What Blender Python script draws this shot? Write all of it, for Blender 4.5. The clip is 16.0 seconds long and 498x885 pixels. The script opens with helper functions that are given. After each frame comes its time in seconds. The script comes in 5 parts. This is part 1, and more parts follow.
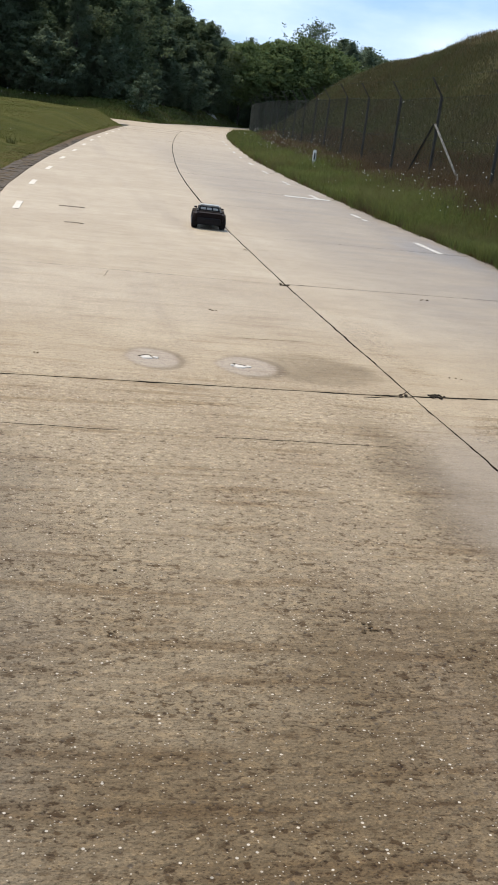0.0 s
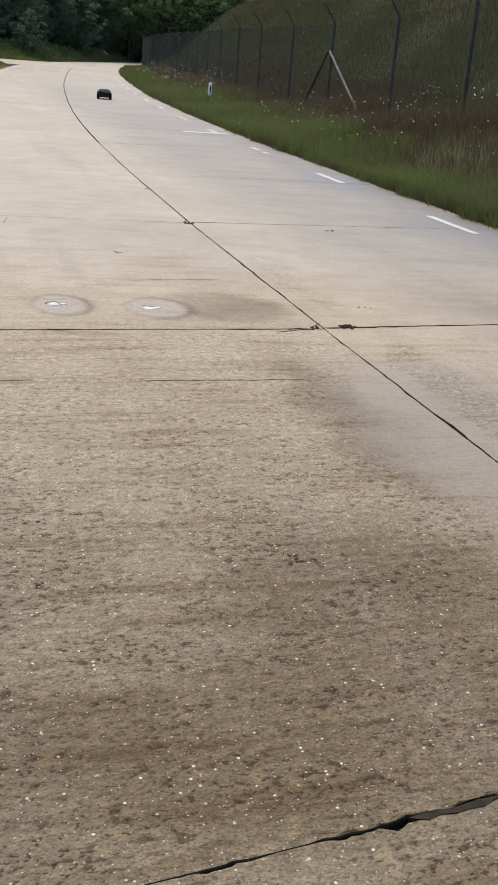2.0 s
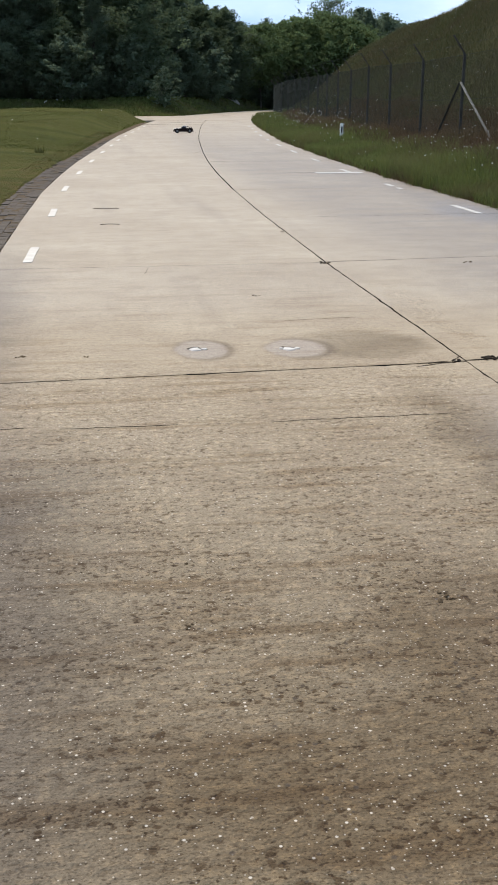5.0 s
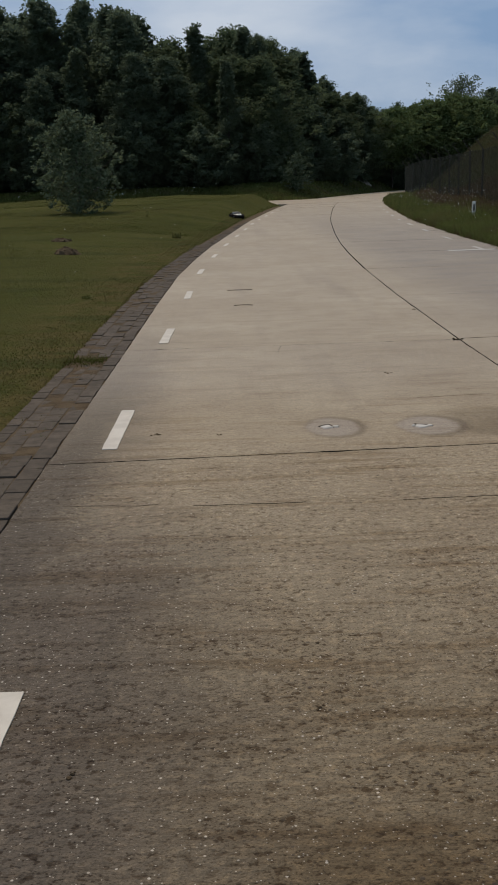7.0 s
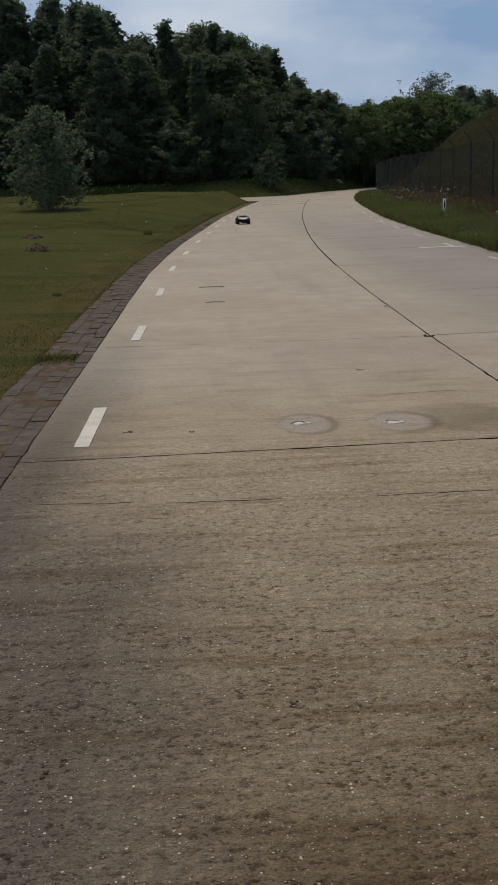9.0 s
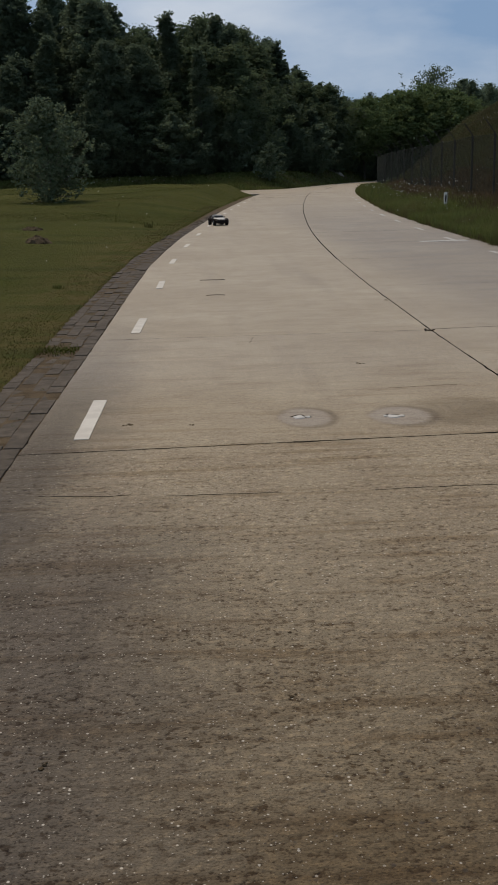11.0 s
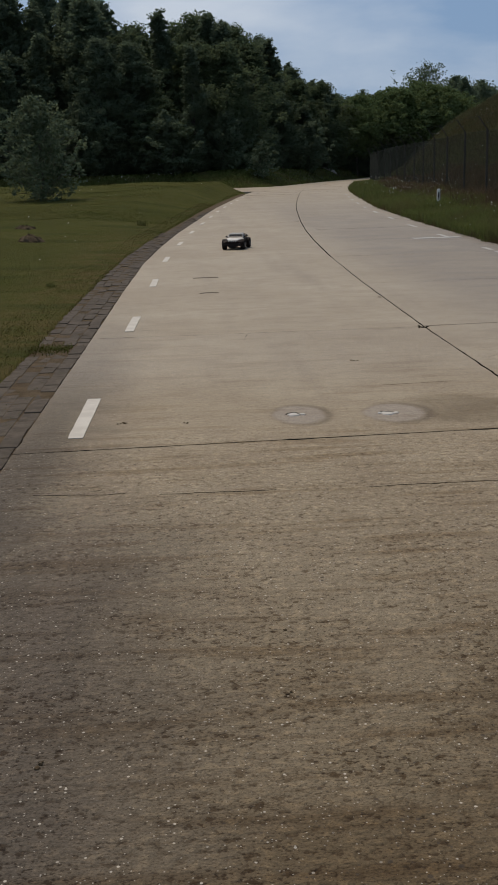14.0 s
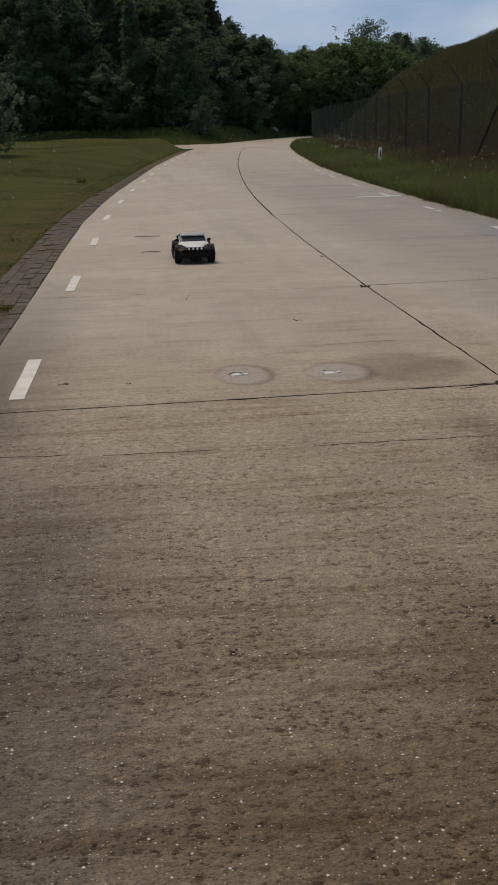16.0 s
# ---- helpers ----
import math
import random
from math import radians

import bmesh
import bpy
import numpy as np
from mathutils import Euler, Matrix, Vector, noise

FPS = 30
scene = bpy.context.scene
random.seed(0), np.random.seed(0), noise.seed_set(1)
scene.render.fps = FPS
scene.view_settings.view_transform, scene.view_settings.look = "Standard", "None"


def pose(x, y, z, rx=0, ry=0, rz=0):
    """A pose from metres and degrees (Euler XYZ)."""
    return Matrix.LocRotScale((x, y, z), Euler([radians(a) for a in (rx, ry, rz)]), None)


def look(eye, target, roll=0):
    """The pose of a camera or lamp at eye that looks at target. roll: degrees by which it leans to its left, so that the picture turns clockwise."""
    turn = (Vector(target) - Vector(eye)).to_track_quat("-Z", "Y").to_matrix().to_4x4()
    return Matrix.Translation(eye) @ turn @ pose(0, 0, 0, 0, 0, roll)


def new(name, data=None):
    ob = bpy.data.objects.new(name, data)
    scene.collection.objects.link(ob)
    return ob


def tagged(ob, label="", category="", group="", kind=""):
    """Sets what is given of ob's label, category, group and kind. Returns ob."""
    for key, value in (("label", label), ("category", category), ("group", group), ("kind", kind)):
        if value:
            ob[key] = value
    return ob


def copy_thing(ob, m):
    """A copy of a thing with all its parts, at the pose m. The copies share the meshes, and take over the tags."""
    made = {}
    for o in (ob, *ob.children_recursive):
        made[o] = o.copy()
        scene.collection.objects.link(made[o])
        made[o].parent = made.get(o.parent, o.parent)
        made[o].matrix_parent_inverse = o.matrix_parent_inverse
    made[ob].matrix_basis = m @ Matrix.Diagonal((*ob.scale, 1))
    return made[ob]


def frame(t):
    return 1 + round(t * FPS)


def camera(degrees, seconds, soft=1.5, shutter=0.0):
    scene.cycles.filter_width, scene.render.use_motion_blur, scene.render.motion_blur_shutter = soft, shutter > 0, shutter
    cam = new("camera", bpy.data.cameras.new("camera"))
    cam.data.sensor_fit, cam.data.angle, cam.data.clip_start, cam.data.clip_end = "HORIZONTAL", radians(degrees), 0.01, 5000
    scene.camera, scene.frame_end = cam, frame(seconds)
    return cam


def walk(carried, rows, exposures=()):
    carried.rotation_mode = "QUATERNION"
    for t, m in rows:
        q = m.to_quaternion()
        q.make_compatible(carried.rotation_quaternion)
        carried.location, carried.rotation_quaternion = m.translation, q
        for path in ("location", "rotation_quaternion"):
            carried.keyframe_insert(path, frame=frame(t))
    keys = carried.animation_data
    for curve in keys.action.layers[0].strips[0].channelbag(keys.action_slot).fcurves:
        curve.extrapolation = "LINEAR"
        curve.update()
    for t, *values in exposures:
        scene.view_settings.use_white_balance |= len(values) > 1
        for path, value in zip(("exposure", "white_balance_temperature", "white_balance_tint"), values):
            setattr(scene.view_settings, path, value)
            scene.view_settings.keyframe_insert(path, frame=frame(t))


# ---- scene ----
def rotz(a):
    return Matrix.Rotation(radians(a), 4, "Z")


# seconds, camera x, y, z, and its turn about x, y, z in degrees
PATH = [
    (0.0, 0.0, 0.0, 1.30, 73.14, -6.58, -9.33),
    (0.5, 0.0, 0.0, 1.30, 72.69, -5.92, -11.55),
    (1.0, 0.0, 0.0, 1.30, 71.53, -5.59, -13.85),
    (1.5, 0.0, 0.0, 1.30, 70.46, -4.99, -14.85),
    (2.0, 0.0, 0.0, 1.30, 70.33, -4.35, -14.87),
    (2.5, 0.0, 0.0, 1.30, 70.41, -3.27, -14.60),
    (3.0, 0.0, 0.0, 1.30, 70.17, -1.95, -14.11),
    (3.5, 0.0, 0.0, 1.30, 69.96, -1.59, -13.73),
    (4.0, 0.0, 0.0, 1.30, 69.86, -1.76, -13.25),
    (4.5, 0.0, 0.0, 1.30, 70.12, -1.50, -12.12),
    (5.0, 0.0, 0.0, 1.30, 72.20, 0.04, -8.08),
    (5.2, 0.0, 0.0, 1.30, 73.44, 0.94, -5.80),
    (7.3, 0.0, 0.0, 1.30, 76.56, 1.84, -1.09),
    (7.5, 0.0, 0.0, 1.30, 76.36, 1.76, -1.36),
    (8.0, 0.0, 0.0, 1.30, 75.95, 1.67, -2.01),
    (8.5, 0.0, 0.0, 1.30, 75.93, 1.71, -2.44),
    (9.0, 0.0, 0.0, 1.30, 76.34, 1.72, -2.62),
    (9.5, 0.0, 0.0, 1.30, 76.42, 1.50, -2.54),
    (12.0, 0.0, 0.0, 1.30, 75.73, 1.46, -2.62),
    (12.5, 0.0, 0.0, 1.30, 75.83, 1.58, -3.07),
    (13.0, 0.0, 0.0, 1.30, 76.04, 1.78, -3.16),
    (13.5, 0.0, 0.0, 1.30, 76.00, 1.85, -3.05),
    (14.0, 0.0, 0.0, 1.30, 75.84, 1.71, -2.95),
    (14.5, 0.0, 0.0, 1.30, 75.60, 1.78, -2.94),
    (15.0, 0.0, 0.0, 1.30, 75.43, 1.74, -3.20),
    (15.5, 0.0, 0.0, 1.30, 74.99, 1.60, -4.35),
    (16.0, 0.0, 0.0, 1.30, 73.57, 1.29, -6.05),
]
cam = camera(26.82, 16.0, soft=1.8)
walk(cam, [(t, pose(*m)) for t, *m in PATH], exposures=[
    (0.0, 0.98, 6350, 9), (0.5, 0.53, 6600, 8), (0.9, 0.56, 6520, 8), (1.5, 0.85, 6150, 9.5), (2.5, 1.05, 5920, 10), (4.0, 1.12, 5890, 10), (4.6, 1.11, 5900, 10), (5.2, 0.79, 6200, 9), (6.3, 0.1, 6450, 10),
    (7.3, -0.13, 6500, 10), (9.0, -0.09, 6500, 10), (12.0, -0.12, 6500, 10), (15.0, -0.09, 6500, 10), (16.0, -0.04, 6500, 10)])

# ---- daylight: thin cloud, the sun ahead behind it ----
SUN_FROM = Vector((-0.25, 0.50, 0.95)).normalized()
world = bpy.data.worlds.new("sky")
scene.world = world
world.use_nodes = True
wn, wl = world.node_tree.nodes, world.node_tree.links
wn.clear()
w_out = wn.new("ShaderNodeOutputWorld")
w_bg = wn.new("ShaderNodeBackground")
w_sky = wn.new("ShaderNodeTexSky")
w_sky.sky_type = "NISHITA"
w_sky.sun_disc = False
w_sky.sun_elevation = math.asin(SUN_FROM.z)
w_sky.sun_rotation = math.atan2(SUN_FROM.x, SUN_FROM.y)
w_sky.air_density, w_sky.dust_density, w_sky.ozone_density = 1.0, 1.5, 1.5
w_co = wn.new("ShaderNodeTexCoord")
w_map = wn.new("ShaderNodeMapping")
w_map.inputs["Scale"].default_value = (2.2, 2.2, 6.5)
w_noise = wn.new("ShaderNodeTexNoise")
w_noise.inputs["Scale"].default_value = 1.5
w_noise.inputs["Detail"].default_value = 7
w_noise.inputs["Roughness"].default_value = 0.52
w_ramp = wn.new("ShaderNodeValToRGB")
w_ramp.color_ramp.elements[0].position, w_ramp.color_ramp.elements[0].color = 0.40, (0.275, 0.432, 0.68, 1)
w_ramp.color_ramp.elements[1].position, w_ramp.color_ramp.elements[1].color = 0.72, (0.74, 0.82, 0.94, 1)
w_gain = wn.new("ShaderNodeMix")
w_gain.data_type, w_gain.blend_type = "RGBA", "MULTIPLY"
w_gain.inputs[0].default_value = 1.0
w_gain.inputs[7].default_value = (9.4, 9.4, 9.4, 1)
w_mix = wn.new("ShaderNodeMix")
w_mix.data_type = "RGBA"
w_mix.inputs[0].default_value = 0.88
wl.new(w_co.outputs["Generated"], w_map.inputs["Vector"])
wl.new(w_map.outputs[0], w_noise.inputs["Vector"])
wl.new(w_noise.outputs[0], w_ramp.inputs[0])
wl.new(w_ramp.outputs[0], w_gain.inputs[6])
wl.new(w_gain.outputs[2], w_mix.inputs[7])
wl.new(w_sky.outputs[0], w_mix.inputs[6])
wl.new(w_mix.outputs[2], w_bg.inputs["Color"])
w_bg.inputs["Strength"].default_value = 0.085
wl.new(w_bg.outputs[0], w_out.inputs["Surface"])

sun = new("sun", bpy.data.lights.new("sun", "SUN"))
sun.data.energy, sun.data.angle, sun.data.color = 2.7, radians(16), (1.0, 0.86, 0.69)
sun.matrix_world = look(SUN_FROM * 50, (0, 0, 0))


# ---- materials ----
class Nodes:
    """Short ways to put a material's nodes together."""

    def __init__(self, name):
        self.mat = bpy.data.materials.new(name)
        self.mat.use_nodes = True
        self.nt = self.mat.node_tree
        self.bsdf = self.nt.nodes["Principled BSDF"]
        self.pos = self.add("ShaderNodeNewGeometry").outputs["Position"]

    def add(self, kind, **values):
        node = self.nt.nodes.new(kind)
        for key, value in values.items():
            self.put(node.inputs[key.replace("_", " ")], value)
        return node

    def put(self, socket, value):
        if isinstance(value, bpy.types.NodeSocket):
            self.nt.links.new(value, socket)
        else:
            socket.default_value = value

    def noise(self, scale, detail=4.0, rough=0.55, vec=None, stretch=None):
        vec = vec or self.pos
        if stretch:
            m = self.add("ShaderNodeMapping", Vector=vec)
            m.inputs["Scale"].default_value = stretch
            vec = m.outputs[0]
        return self.add("ShaderNodeTexNoise", Vector=vec, Scale=scale, Detail=detail, Roughness=rough).outputs[0]

    def cells(self, scale, vec=None):
        return self.add("ShaderNodeTexVoronoi", Vector=vec or self.pos, Scale=scale)

    def ramp(self, fac, lo, hi, a=0.0, b=1.0):
        n = self.add("ShaderNodeMapRange")
        n.interpolation_type = "SMOOTHSTEP"
        for i, v in enumerate((fac, lo, hi, a, b)):
            self.put(n.inputs[i], v)
        return n.outputs[0]

    def math(self, op, a, b=0.0):
        n = self.add("ShaderNodeMath")
        n.operation = op
        self.put(n.inputs[0], a)
        self.put(n.inputs[1], b)
        return n.outputs[0]

    def mix(self, fac, a, b, blend="MIX"):
        n = self.add("ShaderNodeMix")
        n.data_type, n.blend_type = "RGBA", blend
        self.put(n.inputs[0], fac)
        self.put(n.inputs[6], a if isinstance(a, bpy.types.NodeSocket) else (*a, 1))
        self.put(n.inputs[7], b if isinstance(b, bpy.types.NodeSocket) else (*b, 1))
        return n.outputs[2]

    def bump(self, height, strength=0.4, distance=0.01):
        n = self.add("ShaderNodeBump", Height=height, Strength=strength, Distance=distance)
        self.put(self.bsdf.inputs["Normal"], n.outputs[0])

    def done(self, color, rough, metal=0.0, spec=0.5):
        self.put(self.bsdf.inputs["Base Color"], color if isinstance(color, bpy.types.NodeSocket) else (*color, 1))
        self.put(self.bsdf.inputs["Roughness"], rough)
        self.put(self.bsdf.inputs["Metallic"], metal)
        self.put(self.bsdf.inputs["Specular IOR Level"], spec)
        return self.mat


def blob(n, wob, cx, cy, rx, ry, lo=0.6, hi=1.15):
    """A soft-edged stain about (cx, cy): 1 inside, 0 outside."""
    x = n.math("DIVIDE", n.math("SUBTRACT", wob[0], cx), rx)
    y = n.math("DIVIDE", n.math("SUBTRACT", wob[1], cy), ry)
    d = n.math("SQRT", n.math("ADD", n.math("MULTIPLY", x, x), n.math("MULTIPLY", y, y)))
    return n.ramp(d, lo, hi, 1.0, 0.0)


def concrete_material():
    n = Nodes("road_concrete")
    warp = n.add("ShaderNodeVectorMath")
    warp.operation = "MULTIPLY_ADD"
    wn_ = n.add("ShaderNodeTexNoise", Vector=n.pos, Scale=2.3, Detail=5.0, Roughness=0.6)
    n.put(warp.inputs[0], wn_.outputs[1])
    warp.inputs[1].default_value = (0.5, 0.5, 0)
    off = n.add("ShaderNodeVectorMath")
    off.operation = "ADD"
    n.put(off.inputs[0], n.pos)
    off.inputs[1].default_value = (-0.25, -0.25, 0)
    n.put(warp.inputs[2], off.outputs[0])
    sep = n.add("ShaderNodeSeparateXYZ", Vector=warp.outputs[0])
    wob = (sep.outputs[0], sep.outputs[1])
    raw = n.add("ShaderNodeSeparateXYZ", Vector=n.pos)
    rnd = n.add("ShaderNodeObjectInfo").outputs["Random"]
    big = n.noise(0.45, 5, 0.6)
    mid = n.noise(3.2, 6, 0.62)
    where = n.noise(4.2, 4, 0.6, stretch=(0.7, 1.3, 1.0))
    broom = n.noise(1.0, 5, 0.62, stretch=(5.0, 62.0, 9.0))
    band = n.noise(1.0, 4, 0.6, stretch=(1.1, 9.0, 1.0))
    fine = n.noise(165.0, 4, 0.72, stretch=(0.8, 1.15, 1.0))
    hollow = n.noise(33.0, 2.5, 0.5, stretch=(0.86, 1.1, 1.0))
    small = n.noise(76.0, 2.5, 0.5, stretch=(0.86, 1.1, 1.0))
    col = n.mix(n.ramp(big, 0.3, 0.7), (0.284, 0.228, 0.153), (0.352, 0.294, 0.207))
    col = n.mix(n.ramp(mid, 0.35, 0.72, 0, 0.45), col, (0.215, 0.164, 0.110))
    col = n.mix(n.ramp(rnd, 0.0, 1.0, 0.0, 0.14), col, (0.24, 0.195, 0.145))
    # stains and tones: brown over the near road, damp strip by the joint, dark left strip, dirty right edge
    # brown stain, plus the near view's falling brightness painted into the colour
    soak_shade = n.math("MULTIPLY", blob(n, wob, 0.5, 0.8, 3.2, 4.4, 0.10, 1.05), 0.93)
    col = n.mix(n.math("MULTIPLY", soak_shade, n.ramp(where, 0.30, 0.65, 0.78, 1.0)), col, (0.116, 0.087, 0.051))
    brown = n.math("MAXIMUM", blob(n, wob, 1.12, 2.15, 0.55, 0.75), blob(n, wob, 0.55, 1.75, 0.7, 0.33))
    brown = n.math("MAXIMUM", brown, n.math("MULTIPLY", blob(n, wob, 1.52, 3.8, 0.24, 1.2, 0.3, 1.1), 0.80))
    brown = n.math("MAXIMUM", brown, n.math("MULTIPLY", blob(n, wob, 1.5, 5.75, 0.38, 0.42), 0.6))
    col = n.mix(n.math("MULTIPLY", brown, n.ramp(mid, 0.25, 0.7, 0.6, 0.9)), col, (0.102, 0.073, 0.040))
    damp = blob(n, wob, 2.05, 3.45, 0.72, 1.60, 0.40, 1.08)
    damp = n.math("MAXIMUM", damp, n.math("MULTIPLY", blob(n, wob, 4.9, 9.0, 1.2, 1.7, 0.3, 1.1), 0.9))
    damp = n.math("MAXIMUM", damp, n.math("MULTIPLY", blob(n, wob, 4.8, 13.0, 0.7, 2.2, 0.3, 1.1), 0.8))
    # darker along the left edge, reaching further in close up
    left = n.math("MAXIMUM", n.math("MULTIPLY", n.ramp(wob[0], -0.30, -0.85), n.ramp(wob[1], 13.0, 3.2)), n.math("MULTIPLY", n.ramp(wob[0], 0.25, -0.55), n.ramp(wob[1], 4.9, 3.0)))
    right_edge = n.math("MULTIPLY", n.ramp(wob[0], 4.2, 5.0), n.ramp(wob[1], 30.0, 9.0))
    near = (n.math("ADD", raw.outputs[0], n.math("MULTIPLY", n.math("SUBTRACT", mid, 0.5), 0.07)), n.math("ADD", raw.outputs[1], n.math("MULTIPLY", n.math("SUBTRACT", big, 0.5), 0.3)))
    # two round wet-looking repairs: dark ring, pale middle
    halo = n.math("MAXIMUM", blob(n, near, 0.56, 5.74, 0.190, 0.30, 0.78, 1.06), blob(n, near, 1.10, 5.69, 0.215, 0.31, 0.78, 1.06))
    col = n.mix(n.math("MULTIPLY", halo, 0.66), col, (0.118, 0.088, 0.060))
    fill = n.math("MAXIMUM", blob(n, near, 0.54, 5.74, 0.168, 0.265, 0.72, 1.02), blob(n, near, 1.07, 5.69, 0.192, 0.27, 0.72, 1.02))
    col = n.mix(n.math("MULTIPLY", fill, 0.85), col, (0.300, 0.256, 0.206))
    col = n.mix(n.math("MULTIPLY", damp, 0.60), col, (0.190, 0.158, 0.126))
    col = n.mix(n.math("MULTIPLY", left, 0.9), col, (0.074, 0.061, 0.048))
    col = n.mix(n.math("MULTIPLY", right_edge, n.ramp(mid, 0.3, 0.65, 0.45, 0.92)), col, (0.125, 0.105, 0.086))
    # the far lane: greyer, with long smears across it
    lane = n.math("MULTIPLY", n.ramp(raw.outputs[0], 2.0, 3.4), n.ramp(raw.outputs[1], 55.0, 20.0))
    smear = n.noise(1.0, 5, 0.62, stretch=(0.55, 1.5, 1.0))
    col = n.mix(n.math("MULTIPLY", lane, n.ramp(smear, 0.46, 0.64, 0.46, 0.74)), col, (0.165, 0.140, 0.116))
    streak = n.noise(1.0, 5, 0.6, stretch=(1.6, 0.10, 1.0))
    col = n.mix(n.ramp(streak, 0.50, 0.70, 0, 0.34), col, (0.19, 0.150, 0.110))
    # how far the skin of the slab has worn away
    worn = n.math("MAXIMUM", n.ramp(wob[1], 6.3, 4.6), n.ramp(wob[1], 16.0, 6.0, 0.18, 0.42))
    worn = n.math("MULTIPLY", worn, n.ramp(damp, 0, 1, 1.0, 0.22))
    spall = n.math("MAXIMUM", blob(n, wob, 2.18, 4.1, 0.20, 1.3, 0.5, 1.1), n.math("MULTIPLY", blob(n, wob, 2.12, 6.7, 0.16, 1.6, 0.4, 1.1), 0.7))
    worn = n.math("MAXIMUM", n.math("MULTIPLY", worn, n.ramp(raw.outputs[0], 2.1, 1.7, 0.45, 1.0)), spall)
    patch = n.math("MULTIPLY", n.math("MULTIPLY", worn, n.ramp(wob[1], 5.6, 2.4, 0.62, 1.0)), n.ramp(where, 0.34, 0.62, 0.30, 1.0))
    # brown hollows drawn out across the road, pits, sand grains
    col = n.mix(n.math("MULTIPLY", n.ramp(broom, 0.52, 0.68), n.ramp(worn, 0, 1, 0.34, 0.34)), col, (0.62, 0.55, 0.47), "MULTIPLY")
    col = n.mix(n.math("MULTIPLY", n.ramp(band, 0.50, 0.66), n.ramp(worn, 0, 1, 0.18, 0.70)), col, (0.66, 0.58, 0.48), "MULTIPLY")
    col = n.mix(n.math("MULTIPLY", n.ramp(hollow, 0.575, 0.645), n.math("MULTIPLY", patch, 1.0)), col, (0.43, 0.36, 0.275), "MULTIPLY")
    col = n.mix(n.math("MULTIPLY", n.ramp(hollow, 0.46, 0.36), n.math("MULTIPLY", worn, 0.8)), col, (1.32, 1.29, 1.24), "MULTIPLY")
    col = n.mix(n.math("MULTIPLY", n.ramp(small, 0.58, 0.65), n.math("MULTIPLY", patch, 0.95)), col, (0.34, 0.28, 0.215), "MULTIPLY")
    col = n.mix(n.math("MULTIPLY", n.ramp(fine, 0.53, 0.64), n.ramp(worn, 0, 1, 0.35, 0.85)), col, (0.42, 0.37, 0.31), "MULTIPLY")
    col = n.mix(n.math("MULTIPLY", n.ramp(fine, 0.46, 0.34), n.ramp(worn, 0, 1, 0.35, 0.85)), col, (1.50, 1.46, 1.40), "MULTIPLY")
    # exposed aggregate: pale and dark stones of three sizes
    for size, lo, hi, pale, dark, keep in ((125.0, 0.30, 0.17, 0.86, 0.84, 0.55), (74.0, 0.32, 0.17, 0.93, 0.90, 0.8), (38.0, 0.30, 0.15, 0.992, 0.92, 0.85)):
        v = n.cells(size)
        stone = n.math("MULTIPLY", n.ramp(v.outputs["Distance"], lo, hi), n.ramp(worn, 0, 1, 0.22, 1.0))
        pick = n.add("ShaderNodeSeparateColor", Color=v.outputs["Color"])
        col = n.mix(n.math("MULTIPLY", stone, n.ramp(pick.outputs[0], pale, pale + 0.03, 0, keep)), col, (0.53, 0.47, 0.385))
        col = n.mix(n.math("MULTIPLY", stone, n.ramp(pick.outputs[1], dark, dark + 0.03, 0, keep)), col, (0.062, 0.047, 0.033))
    h = n.math("ADD", n.math("MULTIPLY", n.ramp(hollow, 0.64, 0.40), 0.9), n.math("MULTIPLY", broom, 0.5))
    h = n.math("ADD", h, n.math("MULTIPLY", n.ramp(small, 0.66, 0.45), 0.5))
    h = n.math("ADD", h, n.math("MULTIPLY", fine, 0.45))
    h = n.math("MULTIPLY", h, n.ramp(worn, 0, 1, 0.25, 1.0))
    n.bump(h, 0.55, 0.009)
    dusty = n.ramp(n.ramp(wob[1], 9.0, 4.2), 0, 1, 0.0, 1.0)
    rough = n.math("MULTIPLY", n.ramp(dusty, 0, 1, 0.60, 0.82), n.ramp(damp, 0.0, 1.0, 1.0, 0.72))
    return n.done(col, rough, spec=n.ramp(dusty, 0, 1, 0.37, 0.16))


def simple(name, a, b, scale, rough=0.7, bump=0.3, depth=0.004, metal=0.0, per_object=0.0, detail=5, spec=0.5, c=None):
    """Two tones in a coarse and a fine grain, with relief."""
    n = Nodes(name)
    co, fi = n.noise(scale, detail, 0.6), n.noise(scale * 9, 3, 0.6)
    col = n.mix(n.ramp(co, 0.32, 0.68), a, b)
    col = n.mix(n.ramp(fi, 0.5, 0.8, 0, 0.4), col, c or tuple(v * 0.6 for v in a))
    if per_object:
        rnd = n.add("ShaderNodeObjectInfo").outputs["Random"]
        col = n.mix(n.ramp(rnd, 0, 1, 0, per_object), col, tuple(v * 0.45 for v in b))
    if bump:
        n.bump(n.math("ADD", co, n.math("MULTIPLY", fi, 0.5)), bump, depth)
    return n.done(col, rough, metal, spec)


